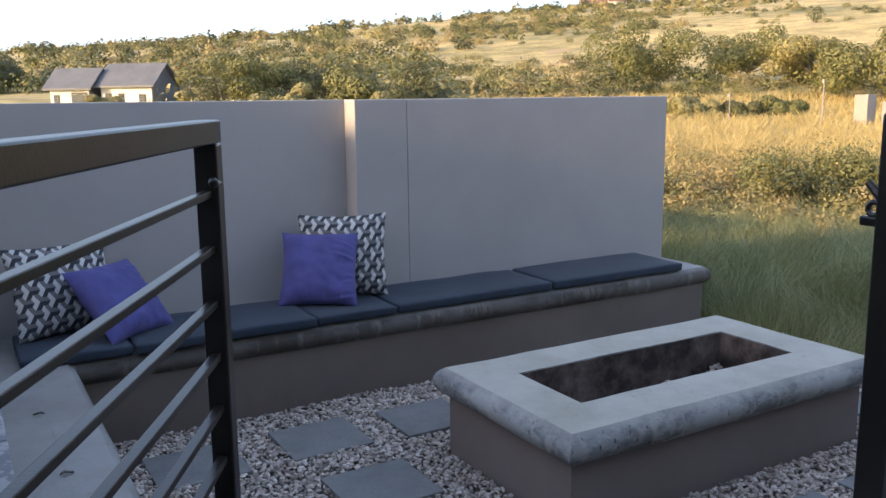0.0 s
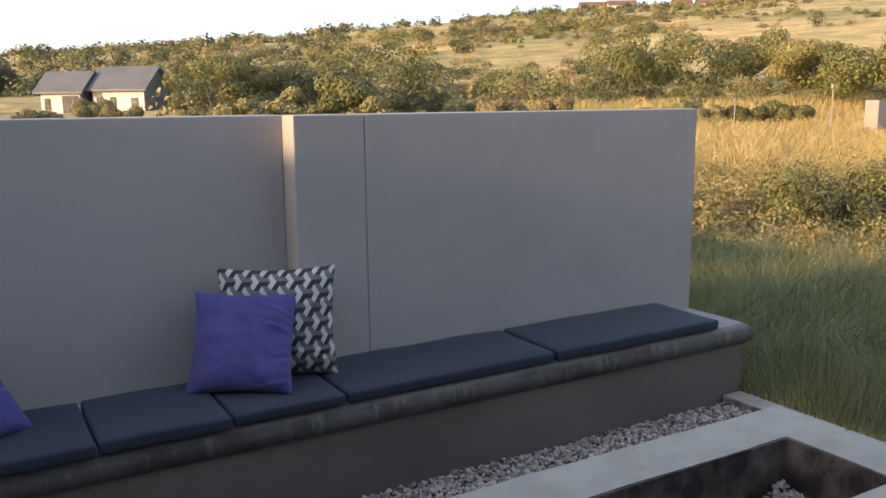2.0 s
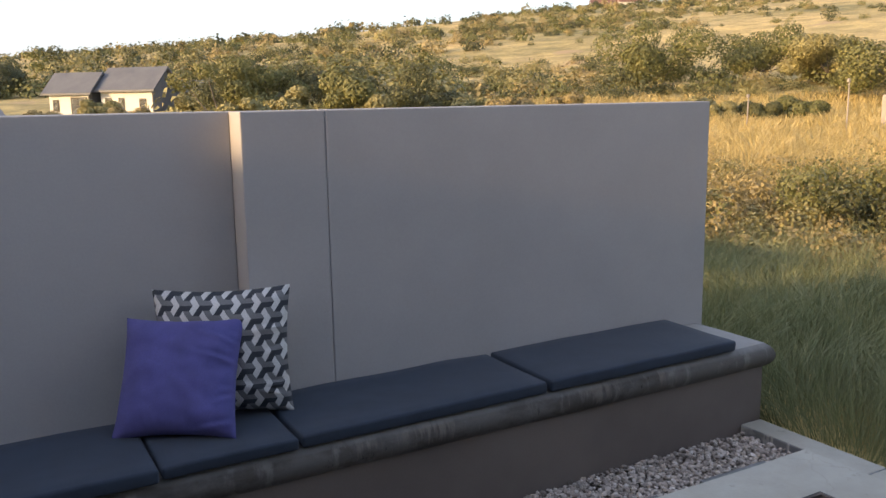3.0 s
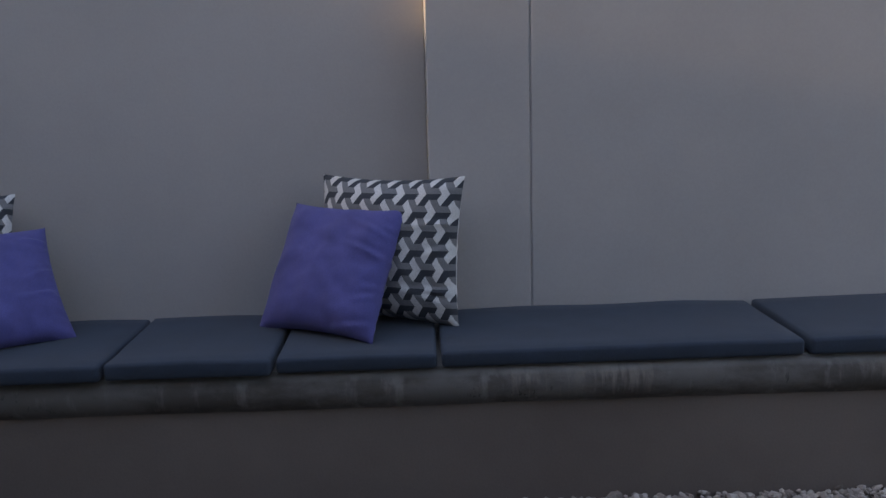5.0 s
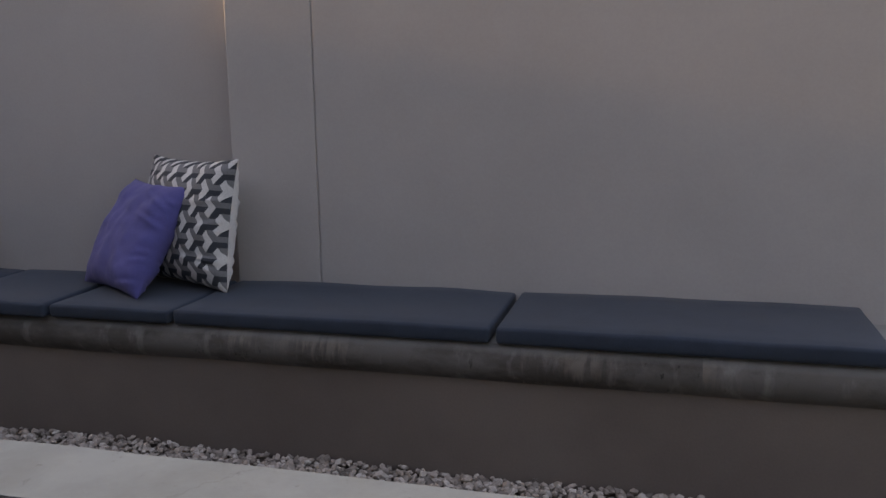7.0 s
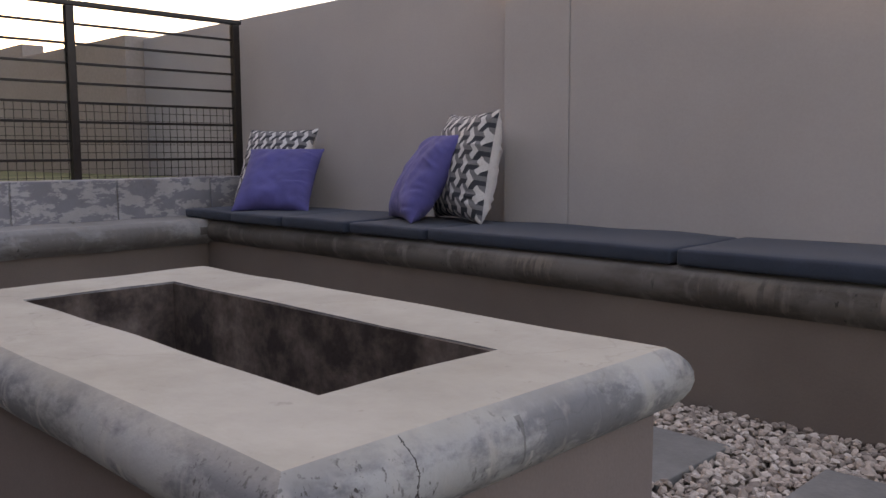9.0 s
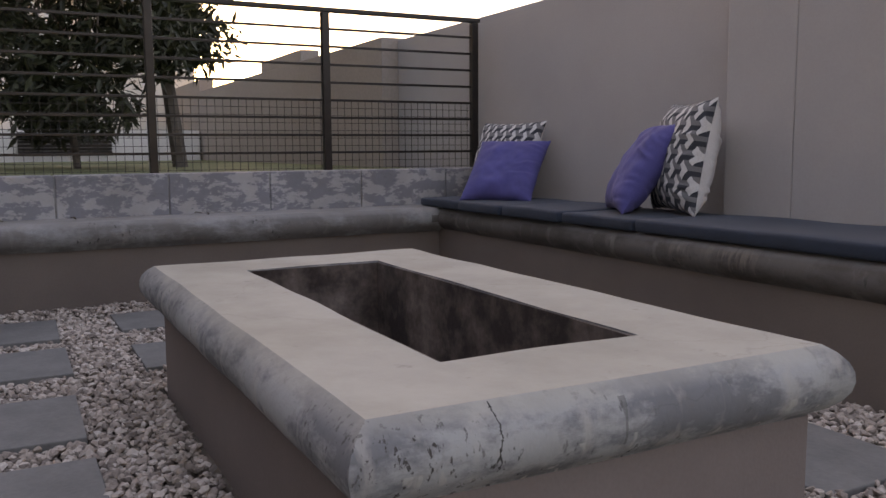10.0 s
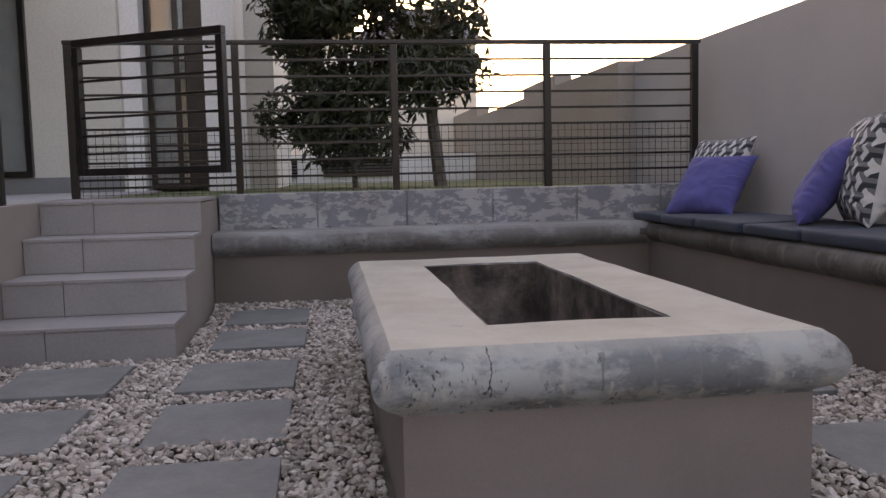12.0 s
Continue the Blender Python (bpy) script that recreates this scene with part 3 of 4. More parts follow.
# the gate leaf, standing open
hinge, free = Vector((FX + 0.02, 0.95)), Vector((0.764, 2.008))
ln = (free - hinge).length
gate = thing("metal_gate", "open dark steel gate with horizontal bars", "gate", "", pose(hinge.x, hinge.y, 0, 0, 0, math.degrees(math.atan2(free.y - hinge.y, free.x - hinge.x))))
GT = 1.788
part("top_rail", boxed(0.0, ln, -0.025, 0.025, GT - 0.05, GT, bevel=0.004), M_STEEL, gate)
part("bottom_rail", boxed(0.052, ln - 0.052, -0.024, 0.024, 0.875, 0.925, bevel=0.004), M_STEEL, gate)
for s in (0.0, ln - 0.05):
    part("stile", boxed(s, s + 0.05, -0.025, 0.025, 0.875, GT - 0.052, bevel=0.004), M_STEEL, gate)
for i in range(6):
    z = 1.63 - 0.1215 * i
    part("bar", boxed(0.051, ln - 0.051, -0.011, 0.011, z - 0.008, z + 0.008, bevel=0.002), M_STEEL, gate)
bm = bmesh.new()
bmesh.ops.create_uvsphere(bm, u_segments=12, v_segments=8, radius=0.011, matrix=Matrix.Translation((ln - 0.11, -0.03, 1.66)))
bmesh.ops.create_cone(bm, cap_ends=True, segments=8, radius1=0.005, radius2=0.005, depth=0.05, matrix=pose(ln - 0.085, -0.03, 1.655, 0, 90, 0))
part("bolt", bm, M_STEEL, gate)
for z in (1.0, 1.65):
    bm = bmesh.new()
    bmesh.ops.create_cone(bm, cap_ends=True, segments=10, radius1=0.012, radius2=0.012, depth=0.07, matrix=Matrix.Translation((-0.012, 0, z)))
    part("hinge", bm, M_STEEL, gate)

# ---- seat cushions ----


def seat_cushion(xa, xb, ya, yb, lift=0.0, seed=0.0):
    bm = boxed(xa, xb, ya, yb, SEAT + 0.004, SEAT + 0.058 + lift)
    bmesh.ops.bevel(bm, geom=bm.edges[:], offset=0.013, segments=3, affect="EDGES", profile=0.5)
    for _ in range(5):
        es = [e for e in bm.edges if e.calc_length() > 0.11]
        if not es:
            break
        bmesh.ops.subdivide_edges(bm, edges=es, cuts=1, use_grid_fill=True)
    for v in bm.verts:
        up = max(0.0, (v.co.z - SEAT - 0.004) / 0.054)
        along = min(v.co.x - xa, xb - v.co.x, 0.25) / 0.25
        v.co.y += 0.009 * noise.noise(Vector((v.co.x * 2.5, seed, v.co.z * 9))) * (1 if v.co.y < ya + 0.2 else 0.3)
        v.co.z += up * (0.005 * (v.co.y - ya) / (yb - ya) + 0.004 * along + 0.006 * noise.noise(Vector((v.co.x * 3 + seed, v.co.y * 4, 1))))
    ob = finish("seat_cushion", bm, M_CUSHION, None, "", True)
    return tagged(ob, "flat charcoal canvas cushion lying on the concrete bench", "cushion", "bench cushions")


for k, (xa, xb, ya) in enumerate(((0.482, 1.03, 4.752), (1.04, 1.523, 4.735), (1.535, 2.076, 4.745), (2.09, 2.62, 4.758), (2.635, 3.85, 4.765), (3.872, 5.11, 4.77))):
    seat_cushion(xa, xb, ya, WY - 0.012, 0.006 * ((k * 7) % 3 - 1) * 0.5, k * 3.7)

# ---- scatter cushions ----


def pillow(name, label, width, height, thick, cloth, back, m, seed):
    """A square scatter cushion: x across, z up, front towards -y, standing on its lower edge."""
    bm = bmesh.new()
    uvl = bm.loops.layers.uv.new("UVMap")
    n = 56
    sheets = []
    for side in (-1, 1):
        rows = []
        for i in range(n + 1):
            row = []
            for j in range(n + 1):
                u, v = 2 * i / n - 1, 2 * j / n - 1
                full = max(0.0, (1 - abs(u) ** 2.6)) ** 0.55 * max(0.0, (1 - abs(v) ** 2.6)) ** 0.55
                pinch_x = 1 - 0.075 * (1 - v * v) * abs(u) ** 3
                pinch_z = 1 - 0.075 * (1 - u * u) * abs(v) ** 3
                p = Vector((u * width / 2 * pinch_x, side * thick / 2 * full, height / 2 + v * height / 2 * pinch_z))
                wr = noise.noise(Vector((u * 2.2 + seed, v * 2.2, side * 3.0))) * 0.02 * full
                edge = noise.noise(Vector((u * 5 + seed, v * 5, side * 9.0))) * 0.006 * full
                crease = -0.012 * full * math.exp(-((v - 0.15 - 0.12 * math.sin(u * 4 + seed)) / 0.07) ** 2) * max(0.0, u) ** 1.5
                folds = 0.0
                for q in range(6):
                    h0 = -0.75 + 0.29 * q + 0.1 * math.sin(seed * 3 + q * 2.3)
                    reach_in = 0.55 + 0.35 * math.sin(seed + q * 1.7)
                    tilt = 0.35 * math.sin(seed * 2 + q)
                    d_ = (v - h0 - tilt * (1 - u)) / 0.045
                    folds += 0.011 * (math.exp(-d_ * d_) - 0.7 * math.exp(-(d_ - 1.6) ** 2)) * max(0.0, 1 - (1 - u) / reach_in) ** 0.8
                    d_ = (u - h0 * 0.9 - 0.3 * math.cos(seed + q) * (v + 1)) / 0.05
                    folds += 0.006 * math.exp(-d_ * d_) * max(0.0, 1 - (v + 1) / 0.45)
                crease = crease * 0.4 + folds * min(1.0, full * 1.8)
                p.y += side * (wr + edge + crease)
                row.append(bm.verts.new(p))
            rows.append(row)
        sheets.append(rows)
    for s, rows in enumerate(sheets):
        for i in range(n):
            for j in range(n):
                q = [(i, j), (i + 1, j), (i + 1, j + 1), (i, j + 1)]
                f = bm.faces.new([rows[a][b] for a, b in q])
                f.material_index = s
                for lp, (a_, b_) in zip(f.loops, q):
                    lp[uvl].uv = (a_ / n, b_ / n)
    bmesh.ops.remove_doubles(bm, verts=bm.verts, dist=0.0006)
    if cloth is back:
        ob = finish(name, bm, cloth, None, "", True)
        ob.matrix_world = m
    else:
        ob = thing(name, label, "cushion", "scatter cushions", m)
        for k, nm, mt in ((0, "front_panel", cloth), (1, "back_panel", back)):
            half = bm.copy()
            bmesh.ops.delete(half, geom=[f for f in half.faces if f.material_index != k], context="FACES")
            for f in half.faces:
                f.material_index = 0
            part(nm, half, mt, ob, "plain white cloth back" if k else "grey and white woven front", True)
        bm.free()
    return tagged(ob, label, "cushion", "scatter cushions")


def stood(bl, br, lean):
    """The pose of a cushion whose lower edge runs from bl to br, leaning back by so many degrees."""
    yaw = math.degrees(math.atan2(br[1] - bl[1], br[0] - bl[0]))
    return pose((bl[0] + br[0]) / 2, (bl[1] + br[1]) / 2, (bl[2] + br[2]) / 2, -lean, 0, yaw)


CZ = SEAT + 0.058
pillow("scatter_cushion", "grey, black and white geometric cushion with white back", 0.58, 0.55, 0.23, M_PATTERN, M_WHITECLOTH, stood((2.18, 5.275, CZ), (2.70, 5.055, CZ), 10), 1.0)
pillow("scatter_cushion", "violet cloth cushion leaning on a patterned one", 0.5, 0.51, 0.19, M_PURPLE, M_PURPLE, stood((1.97, 5.13, CZ), (2.40, 4.885, CZ), 32), 2.0)
pillow("scatter_cushion", "grey, black and white geometric cushion leaning on the wall", 0.57, 0.53, 0.19, M_PATTERN, M_WHITECLOTH, stood((0.515, 5.09, CZ), (1.045, 5.22, CZ), 21), 3.0)
pillow("scatter_cushion", "violet cloth cushion leaning in the bench corner", 0.48, 0.5, 0.18, M_PURPLE, M_PURPLE, stood((0.94, 4.81, CZ), (1.32, 5.075, CZ), 43), 4.0)

# ---- dry leaves blown onto the west seat ----


def dry_leaf(x, y, z, turn):
    bm = bmesh.new()
    rows = []
    for i in range(6):
        u = i / 5
        w = 0.011 * math.sin(math.pi * min(0.97, u + 0.03))
        rows.append([bm.verts.new((u * 0.05 - 0.025, k * w, 0.004 + 0.006 * (k * k) + 0.004 * math.sin(u * 5))) for k in (-1, 0, 1)])
    for r, q in zip(rows, rows[1:]):
        for k in range(2):
            bm.faces.new((r[k], r[k + 1], q[k + 1], q[k]))
    bmesh.ops.solidify(bm, geom=bm.faces[:], thickness=0.0012)
    ob = finish("dry_leaf", bm, M_BARK)
    ob.matrix_world = pose(x, y, z, 0, 0, turn)
    return tagged(ob, "curled brown dry leaf lying on the concrete seat", "leaf", "dry leaves")


for lx, ly, la in ((0.47, 2.62, 30), (0.42, 3.31, 110), (0.53, 3.34, 10), (0.44, 2.25, 75), (0.5, 4.05, 150)):
    dry_leaf(lx, ly, SEAT + 0.003, la)

# ---- west garden: house, neighbours, tree ----


def window_unit(parent, x, y0, y1, z0, z1, panes):
    """A framed glazed opening set on a wall that faces +x."""
    fr = 0.06
    bm = bmesh.new()
    box(bm, x, x + 0.07, y0, y0 + fr, z0, z1)
    box(bm, x, x + 0.07, y1 - fr, y1, z0, z1)
    box(bm, x, x + 0.068, y0 + fr, y1 - fr, z1 - fr, z1)
    box(bm, x, x + 0.068, y0 + fr, y1 - fr, z0, z0 + fr)
    w = (y1 - y0 - fr) / panes
    for k in range(1, panes):
        box(bm, x, x + 0.066, y0 + k * w, y0 + k * w + fr, z0 + fr, z1 - fr)
    win = part("window", bm, M_STEEL, parent, "dark metal window frame")
    for k in range(panes):
        pane = part("pane", boxed(x + 0.02, x + 0.03, y0 + k * w + fr, y0 + (k + 1) * w, z0 + fr, z1 - fr), M_GLASS, win)
        pane.visible_shadow = False
    return win


home = thing("house", "pale plastered house with dark framed glass doors", "house")
part("wall", boxed(-9.0, -3.3, -7.0, 0.45, 0.5, 3.5), M_HOUSE, home)
part("wall", boxed(-9.0, -4.6, 0.454, 2.0, 0.5, 3.5), M_HOUSE, home)
part("plinth", boxed(-3.3, -3.27, -7.0, 0.45, 0.6, 0.89), M_PLINTH, home)
# this return is coloured white for the brighter sky light it catches
part("corner_pier", boxed(-4.3, -3.4, 0.455, 0.655, 0.5, 3.5), M_HOUSE_WHITE, home, "wall return at the corner, whitened for sky light")
part("corner_pier", boxed(-4.59, -3.4, 1.32, 1.66, 0.5, 3.5), M_HOUSE_WHITE, home, "white painted pier beside the glass door")
window_unit(home, -3.75, 0.66, 1.315, 0.74, 3.3, 2)
part("curtain", boxed(-3.86, -3.85, 0.66, 1.28, 0.76, 3.3), M_CURTAIN, home, "pale curtain behind the glass")
part("door_leaf", boxed(-3.7, -3.66, 1.08, 1.3, 0.74, 3.25, bevel=0.01), M_STEEL, home, "dark sliding door stile")
window_unit(home, -3.295, -2.2, -0.46, 0.9, 3.0, 2)
part("curtain", boxed(-3.298, -3.296, -2.15, -0.5, 0.95, 2.95), M_CURTAIN, home)
part("upper_wall", boxed(-9.0, -4.6, -7.0, 2.0, 3.56, 4.6), M_HOUSE, home)
# unseen south block, its roofs and glass: added to cut sky light on the courtyard
part("south_wall", boxed(-3.29, 8.0, -4.2, -3.9, 0.5, 6.2), M_HOUSE, home)
part("east_wing", boxed(7.55, 7.85, -3.89, -1.0, 0.5, 6.2), M_HOUSE, home)
part("veranda_roof", boxed(-3.29, 7.5, -3.89, -0.35, 3.2, 3.42, bevel=0.02), M_ROOF, home)
part("roof", boxed(-9.6, 8.4, -8.5, -3.4, 6.21, 6.5, bevel=0.03), M_ROOF, home)
for wx in (-1.5, 2.2, 5.2):
    part("unseen_glass_door", boxed(wx, wx + 1.9, -3.898, -3.86, 0.73, 2.9, bevel=0.008), M_GLASS, home, "tall glass panel on the added, unseen south wall")

near_house = thing("neighbour_house", "white neighbouring house behind the garden tree", "house")
part("wall", boxed(-15.0, -12.5, -2.0, 3.5, 0.4, 3.9), M_HOUSE_WHITE, near_house)
part("wall", boxed(-15.0, -12.45, 3.505, 5.95, 0.4, 3.75), M_HOUSE, near_house)
part("roof", boxed(-15.4, -12.1, -2.4, 3.3, 3.9, 4.1, bevel=0.03), M_ROOF, near_house)
bm = bmesh.new()
top = [bm.verts.new(p) for p in ((-14.0, 4.3, 4.6), (-13.4, 4.3, 4.6), (-13.4, 5.3, 4.6), (-14.0, 5.3, 4.6))]
low = [bm.verts.new(p) for p in ((-15.2, 3.32, 3.75), (-12.2, 3.32, 3.75), (-12.2, 6.1, 3.75), (-15.2, 6.1, 3.75))]
bm.faces.new(top)
bm.faces.new(low[::-1])
for k in range(4):
    bm.faces.new((low[k], low[(k + 1) % 4], top[(k + 1) % 4], top[k]))
part("hip_roof", bm, M_ROOF, near_house)
window_unit(near_house, -12.5, 1.1, 1.8, 1.6, 2.6, 1)
window_unit(near_house, -12.45, 5.4, 5.75, 2.9, 3.3, 1)
# unseen block behind the boundary wall, added to cast the shadow on the grass
shade_block = thing("outbuilding", "unseen flat-roofed block added to shade the grass", "house")
part("wall", boxed(-7.0, -1.2, 6.8, 14.0, -0.3, 1.95), M_HOUSE, shade_block)
part("roof", boxed(-7.2, -1.0, 6.6, 14.2, 1.952, 2.1, bevel=0.02), M_ROOF, shade_block)


def gable(parent, x0, x1, y0, y1, zw, zr, wallm, roofm, along="x", over=0.5):
    """Walls to zw and a pitched roof to zr, with the ridge along x or y."""
    bm = boxed(x0, x1, y0, y1, -1.0, zw)
    part("wall", bm, wallm, parent)
    bm = bmesh.new()
    t = 0.18
    if along == "x":
        ym = (y0 + y1) / 2
        sec = [(y0 - over, zw - 0.1), (ym, zr), (y1 + over, zw - 0.1), (y1 + over, zw - 0.1 + t), (ym, zr + t), (y0 - over, zw - 0.1 + t)]
        ends = [[bm.verts.new((x, y, z)) for y, z in sec] for x in (x0 - over, x1 + over)]
    else:
        xm = (x0 + x1) / 2
        sec = [(x0 - over, zw - 0.1), (xm, zr), (x1 + over, zw - 0.1), (x1 + over, zw - 0.1 + t), (xm, zr + t), (x0 - over, zw - 0.1 + t)]
        ends = [[bm.verts.new((x, y, z)) for x, z in sec] for y in (y0 - over, y1 + over)]
    for j in range(6):
        k = (j + 1) % 6
        bm.faces.new((ends[0][j], ends[0][k], ends[1][k], ends[1][j]))
    bm.faces.new(ends[0])
    bm.faces.new(ends[1][::-1])
    part("roof", bm, roofm, parent)
    bm = bmesh.new()
    if along == "x":
        for x in (x0, x1):
            bm.faces.new([bm.verts.new(p) for p in ((x, y0, zw), (x, y1, zw), (x, (y0 + y1) / 2, zr - 0.02))])
            bmesh.ops.solidify(bm, geom=bm.faces[:], thickness=0.1)
            part("gable", bm, wallm, parent)
            bm = bmesh.new()
    else:
        for y in (y0, y1):
            bm.faces.new([bm.verts.new(p) for p in ((x0, y, zw), (x1, y, zw), ((x0 + x1) / 2, y, zr - 0.02))])
            bmesh.ops.solidify(bm, geom=bm.faces[:], thickness=0.1)
            part("gable", bm, wallm, parent)
            bm = bmesh.new()
    bm.free()


far_neighbour = thing("neighbour_house", "beige neighbouring house with a pitched roof", "house")
gable(far_neighbour, -30, -24, 5.4, 7.6, 3.2, 4.1, M_HOUSE, M_ROOF, "x", 0.25)
window_unit(far_neighbour, -24.0, 5.9, 7.1, 1.4, 2.6, 2)
pier = thing("garden_pier", "beige plastered block standing on the garden wall", "pier")
part("block", boxed(-5.3, -3.7, WY + 0.01, WY + 0.23, TOPW + 0.021, 1.975, bevel=0.01), M_WALL2, pier)

screen = thing("garden_screen", "low white garden wall with dark louvre panels", "garden wall")
part("wall", boxed(-9.2, -9.0, 1.0, 5.3, 0.6, 1.2), M_HOUSE_WHITE, screen)
for y0, y1 in ((1.9, 2.1), (2.55, 3.9)):
    bm = boxed(-8.995, -8.975, y0, y1, 0.82, 1.16)
    pan = part("louvre_panel", bm, M_PLINTH, screen)
    for k in range(6):
        part("slat", boxed(-8.974, -8.94, y0, y1, 0.83 + k * 0.055, 0.86 + k * 0.055), M_STEEL, pan)


rng = np.random.default_rng(11)


def leaf_points(lobes, count):
    """Points scattered through ellipsoid lobes (centre, radii), densest near their skins, and the way out of each lobe."""
    out, ways = [], []
    vol = np.array([max(1e-4, l[1][0] * l[1][1] * l[1][2]) ** 0.67 for l in lobes])
    ns = np.maximum(1, (count * vol / vol.sum()).astype(int))
    for (c, r), n in zip(lobes, ns):
        d = rng.normal(size=(n, 3))
        d /= np.linalg.norm(d, axis=1)[:, None]
        rad = rng.uniform(0.25, 1.0, n) ** 0.3
        out.append(np.array(c) + d * rad[:, None] * np.array(r))
        ways.append(d)
    return np.concatenate(out), np.concatenate(ways)


def leaf_mesh(name, cloud, size, slim=0.4, droop=0.0, vary=0.5, loose=0.7):
    """One mesh of pointed leaves, each a folded pair of triangles, lying roughly over the crown's skin."""
    pts, ways = cloud
    n = len(pts)
    u = ways + rng.normal(size=(n, 3)) * loose
    u /= np.linalg.norm(u, axis=1)[:, None] + 1e-9
    d = rng.normal(size=(n, 3))
    d[:, 2] -= droop
    d -= u * (d * u).sum(1)[:, None]
    d /= np.linalg.norm(d, axis=1)[:, None] + 1e-9
    s = np.cross(u, d)
    L = (size * rng.uniform(1 - vary, 1 + vary, n))[:, None]
    tip, wide = pts + d * L, L * slim * 0.5
    mid = pts + d * L * 0.45
    v = np.stack([pts, mid + s * wide + u * wide * 0.3, tip, mid - s * wide + u * wide * 0.3], 1).reshape(-1, 3)
    idx = np.arange(n)[:, None] * 4
    f = np.concatenate([idx + [0, 1, 2], idx + [0, 2, 3]], 1).reshape(-1, 3)
    me = bpy.data.meshes.new(name)
    me.from_pydata(v.tolist(), [], f.tolist())
    return me


def tree(name, label, base, height, spread, lobes_n, leaves, size, leafm, trunk_r=0.1, seed=0, low=0.35, slim=0.5, droop=0.0, category="tree"):
    rnd = random.Random(seed)
    t = thing(name, label, category, "", Matrix.Translation(base))
    bm = bmesh.new()
    fork = Vector((rnd.uniform(-0.1, 0.1) * spread, rnd.uniform(-0.1, 0.1) * spread, height * low))
    limb(bm, (0, 0, -0.1), fork, trunk_r, trunk_r * 0.7)
    lobes = []
    for k in range(lobes_n):
        ang, rr = rnd.uniform(0, 2 * math.pi), spread * math.sqrt(rnd.uniform(0.02, 0.75))
        z = height * rnd.uniform(low + 0.12, 0.86) * (1 - 0.25 * (rr / spread) ** 2)
        c = Vector((rr * math.cos(ang), rr * math.sin(ang), z))
        q = spread * rnd.uniform(0.26, 0.46)
        lobes.append((tuple(c), (q, q * rnd.uniform(0.8, 1.1), min(q * rnd.uniform(0.6, 0.9), z * 0.9))))
        limb(bm, fork, c, trunk_r * 0.45, trunk_r * 0.1, 5)
    part("trunk", bm, M_BARK, t)
    me = leaf_mesh("crown", leaf_points(lobes, leaves), size, slim, droop, 0.5, 0.3)
    me.materials.append(leafm)
    cr = new("crown", me)
    cr.parent = t
    return t


# the garden tree, hanging branches with narrow leaves
gt = thing("garden_tree", "dense dark-leaved garden tree with hanging branches", "tree", "", Matrix.Translation((-3.0, 2.9, PATIO - 0.03)))
bm = bmesh.new()
limb(bm, (0.0, 0.95, 0), (-0.1, 0.8, 1.35), 0.075, 0.055)
limb(bm, (-0.1, 0.8, 1.35), (0, 0.3, 2.3), 0.05, 0.03)
limb(bm, (0.0, 0.02, 0), (0.05, -0.05, 1.3), 0.035, 0.025)
limb(bm, (0.05, -0.05, 1.3), (0.1, -0.6, 2.2), 0.03, 0.015)
limb(bm, (-0.1, 0.8, 1.35), (0.1, 1.2, 2.0), 0.03, 0.012)
rt = random.Random(5)
lobes = []
for k in range(64):
    ang, rr = rt.uniform(0, 6.28), 1.3 * math.sqrt(rt.uniform(0, 1))
    cy, cz = rr * math.cos(ang), rt.uniform(0.55, 2.9)
    if cy < 0:
        cy *= 0.6
    if cz < 0.95 and abs(cy + 0.1) > 0.7:
        cz += 0.6
    q = rt.uniform(0.22, 0.42)
    lobes.append(((rr * math.sin(ang) * 0.8, cy, cz), (q, q, q * 0.8)))
    limb(bm, (0, 0.3, 2.0) if cy > -0.2 else (0.1, -0.4, 1.9), lobes[-1][0], 0.014, 0.005, 4)
part("trunk", bm, M_BARK, gt)
me = leaf_mesh("crown", leaf_points(lobes, 20000), 0.125, 0.28, 0.5, 0.5, 1.2)
me.materials.append(M_LEAF_NEAR)
cr = new("crown", me)
cr.parent = gt

# ---- north and east: houses, trees, brush ----


def at(az, r, dz=0.0):
    """A place on the land, by degrees clockwise from +y and metres from the courtyard."""
    x, y = 0.8 + r * math.sin(radians(az)), 0.8 + r * math.cos(radians(az))
    return Vector((x, y, land(x, y) + dz))


def far_house(az, r, w, d, zw, zr, wallm, roofm, label, wins, along="x", turn=0.0, base=None, dark_end=False):
    p = at(az, r)
    if base is not None:
        p.z = base
    h = thing("house", label, "house", "", Matrix.Translation(p) @ pose(0, 0, 0, 0, 0, -az + turn))
    gable(h, -w / 2, w / 2, -d / 2, d / 2, zw, zr, wallm, roofm, along)
    if dark_end:
        # thin dark grey panel over the right gable end
        bm = bmesh.new()
        ring = [(w / 2 + 0.12, y, z) for y, z in ((-d / 2, -1.0), (d / 2, -1.0), (d / 2, zw), (0, zr - 0.03), (-d / 2, zw))]
        f = bm.faces.new([bm.verts.new(p) for p in ring])
        bmesh.ops.solidify(bm, geom=[f], thickness=0.1)
        part("gable_cladding", bm, M_PLINTH, h, "dark grey panel over the gable end")
    for (a0, a1, z0, z1) in wins:
        win = part("window", boxed(a0, a1, -d / 2 - 0.05, -d / 2 - 0.002, z0, z1), M_STEEL, h)
        part("pane", boxed(a0 + 0.1, a1 - 0.1, -d / 2 - 0.07, -d / 2 - 0.052, z0 + 0.1, z1 - 0.1), M_GLASS, win)
    return h


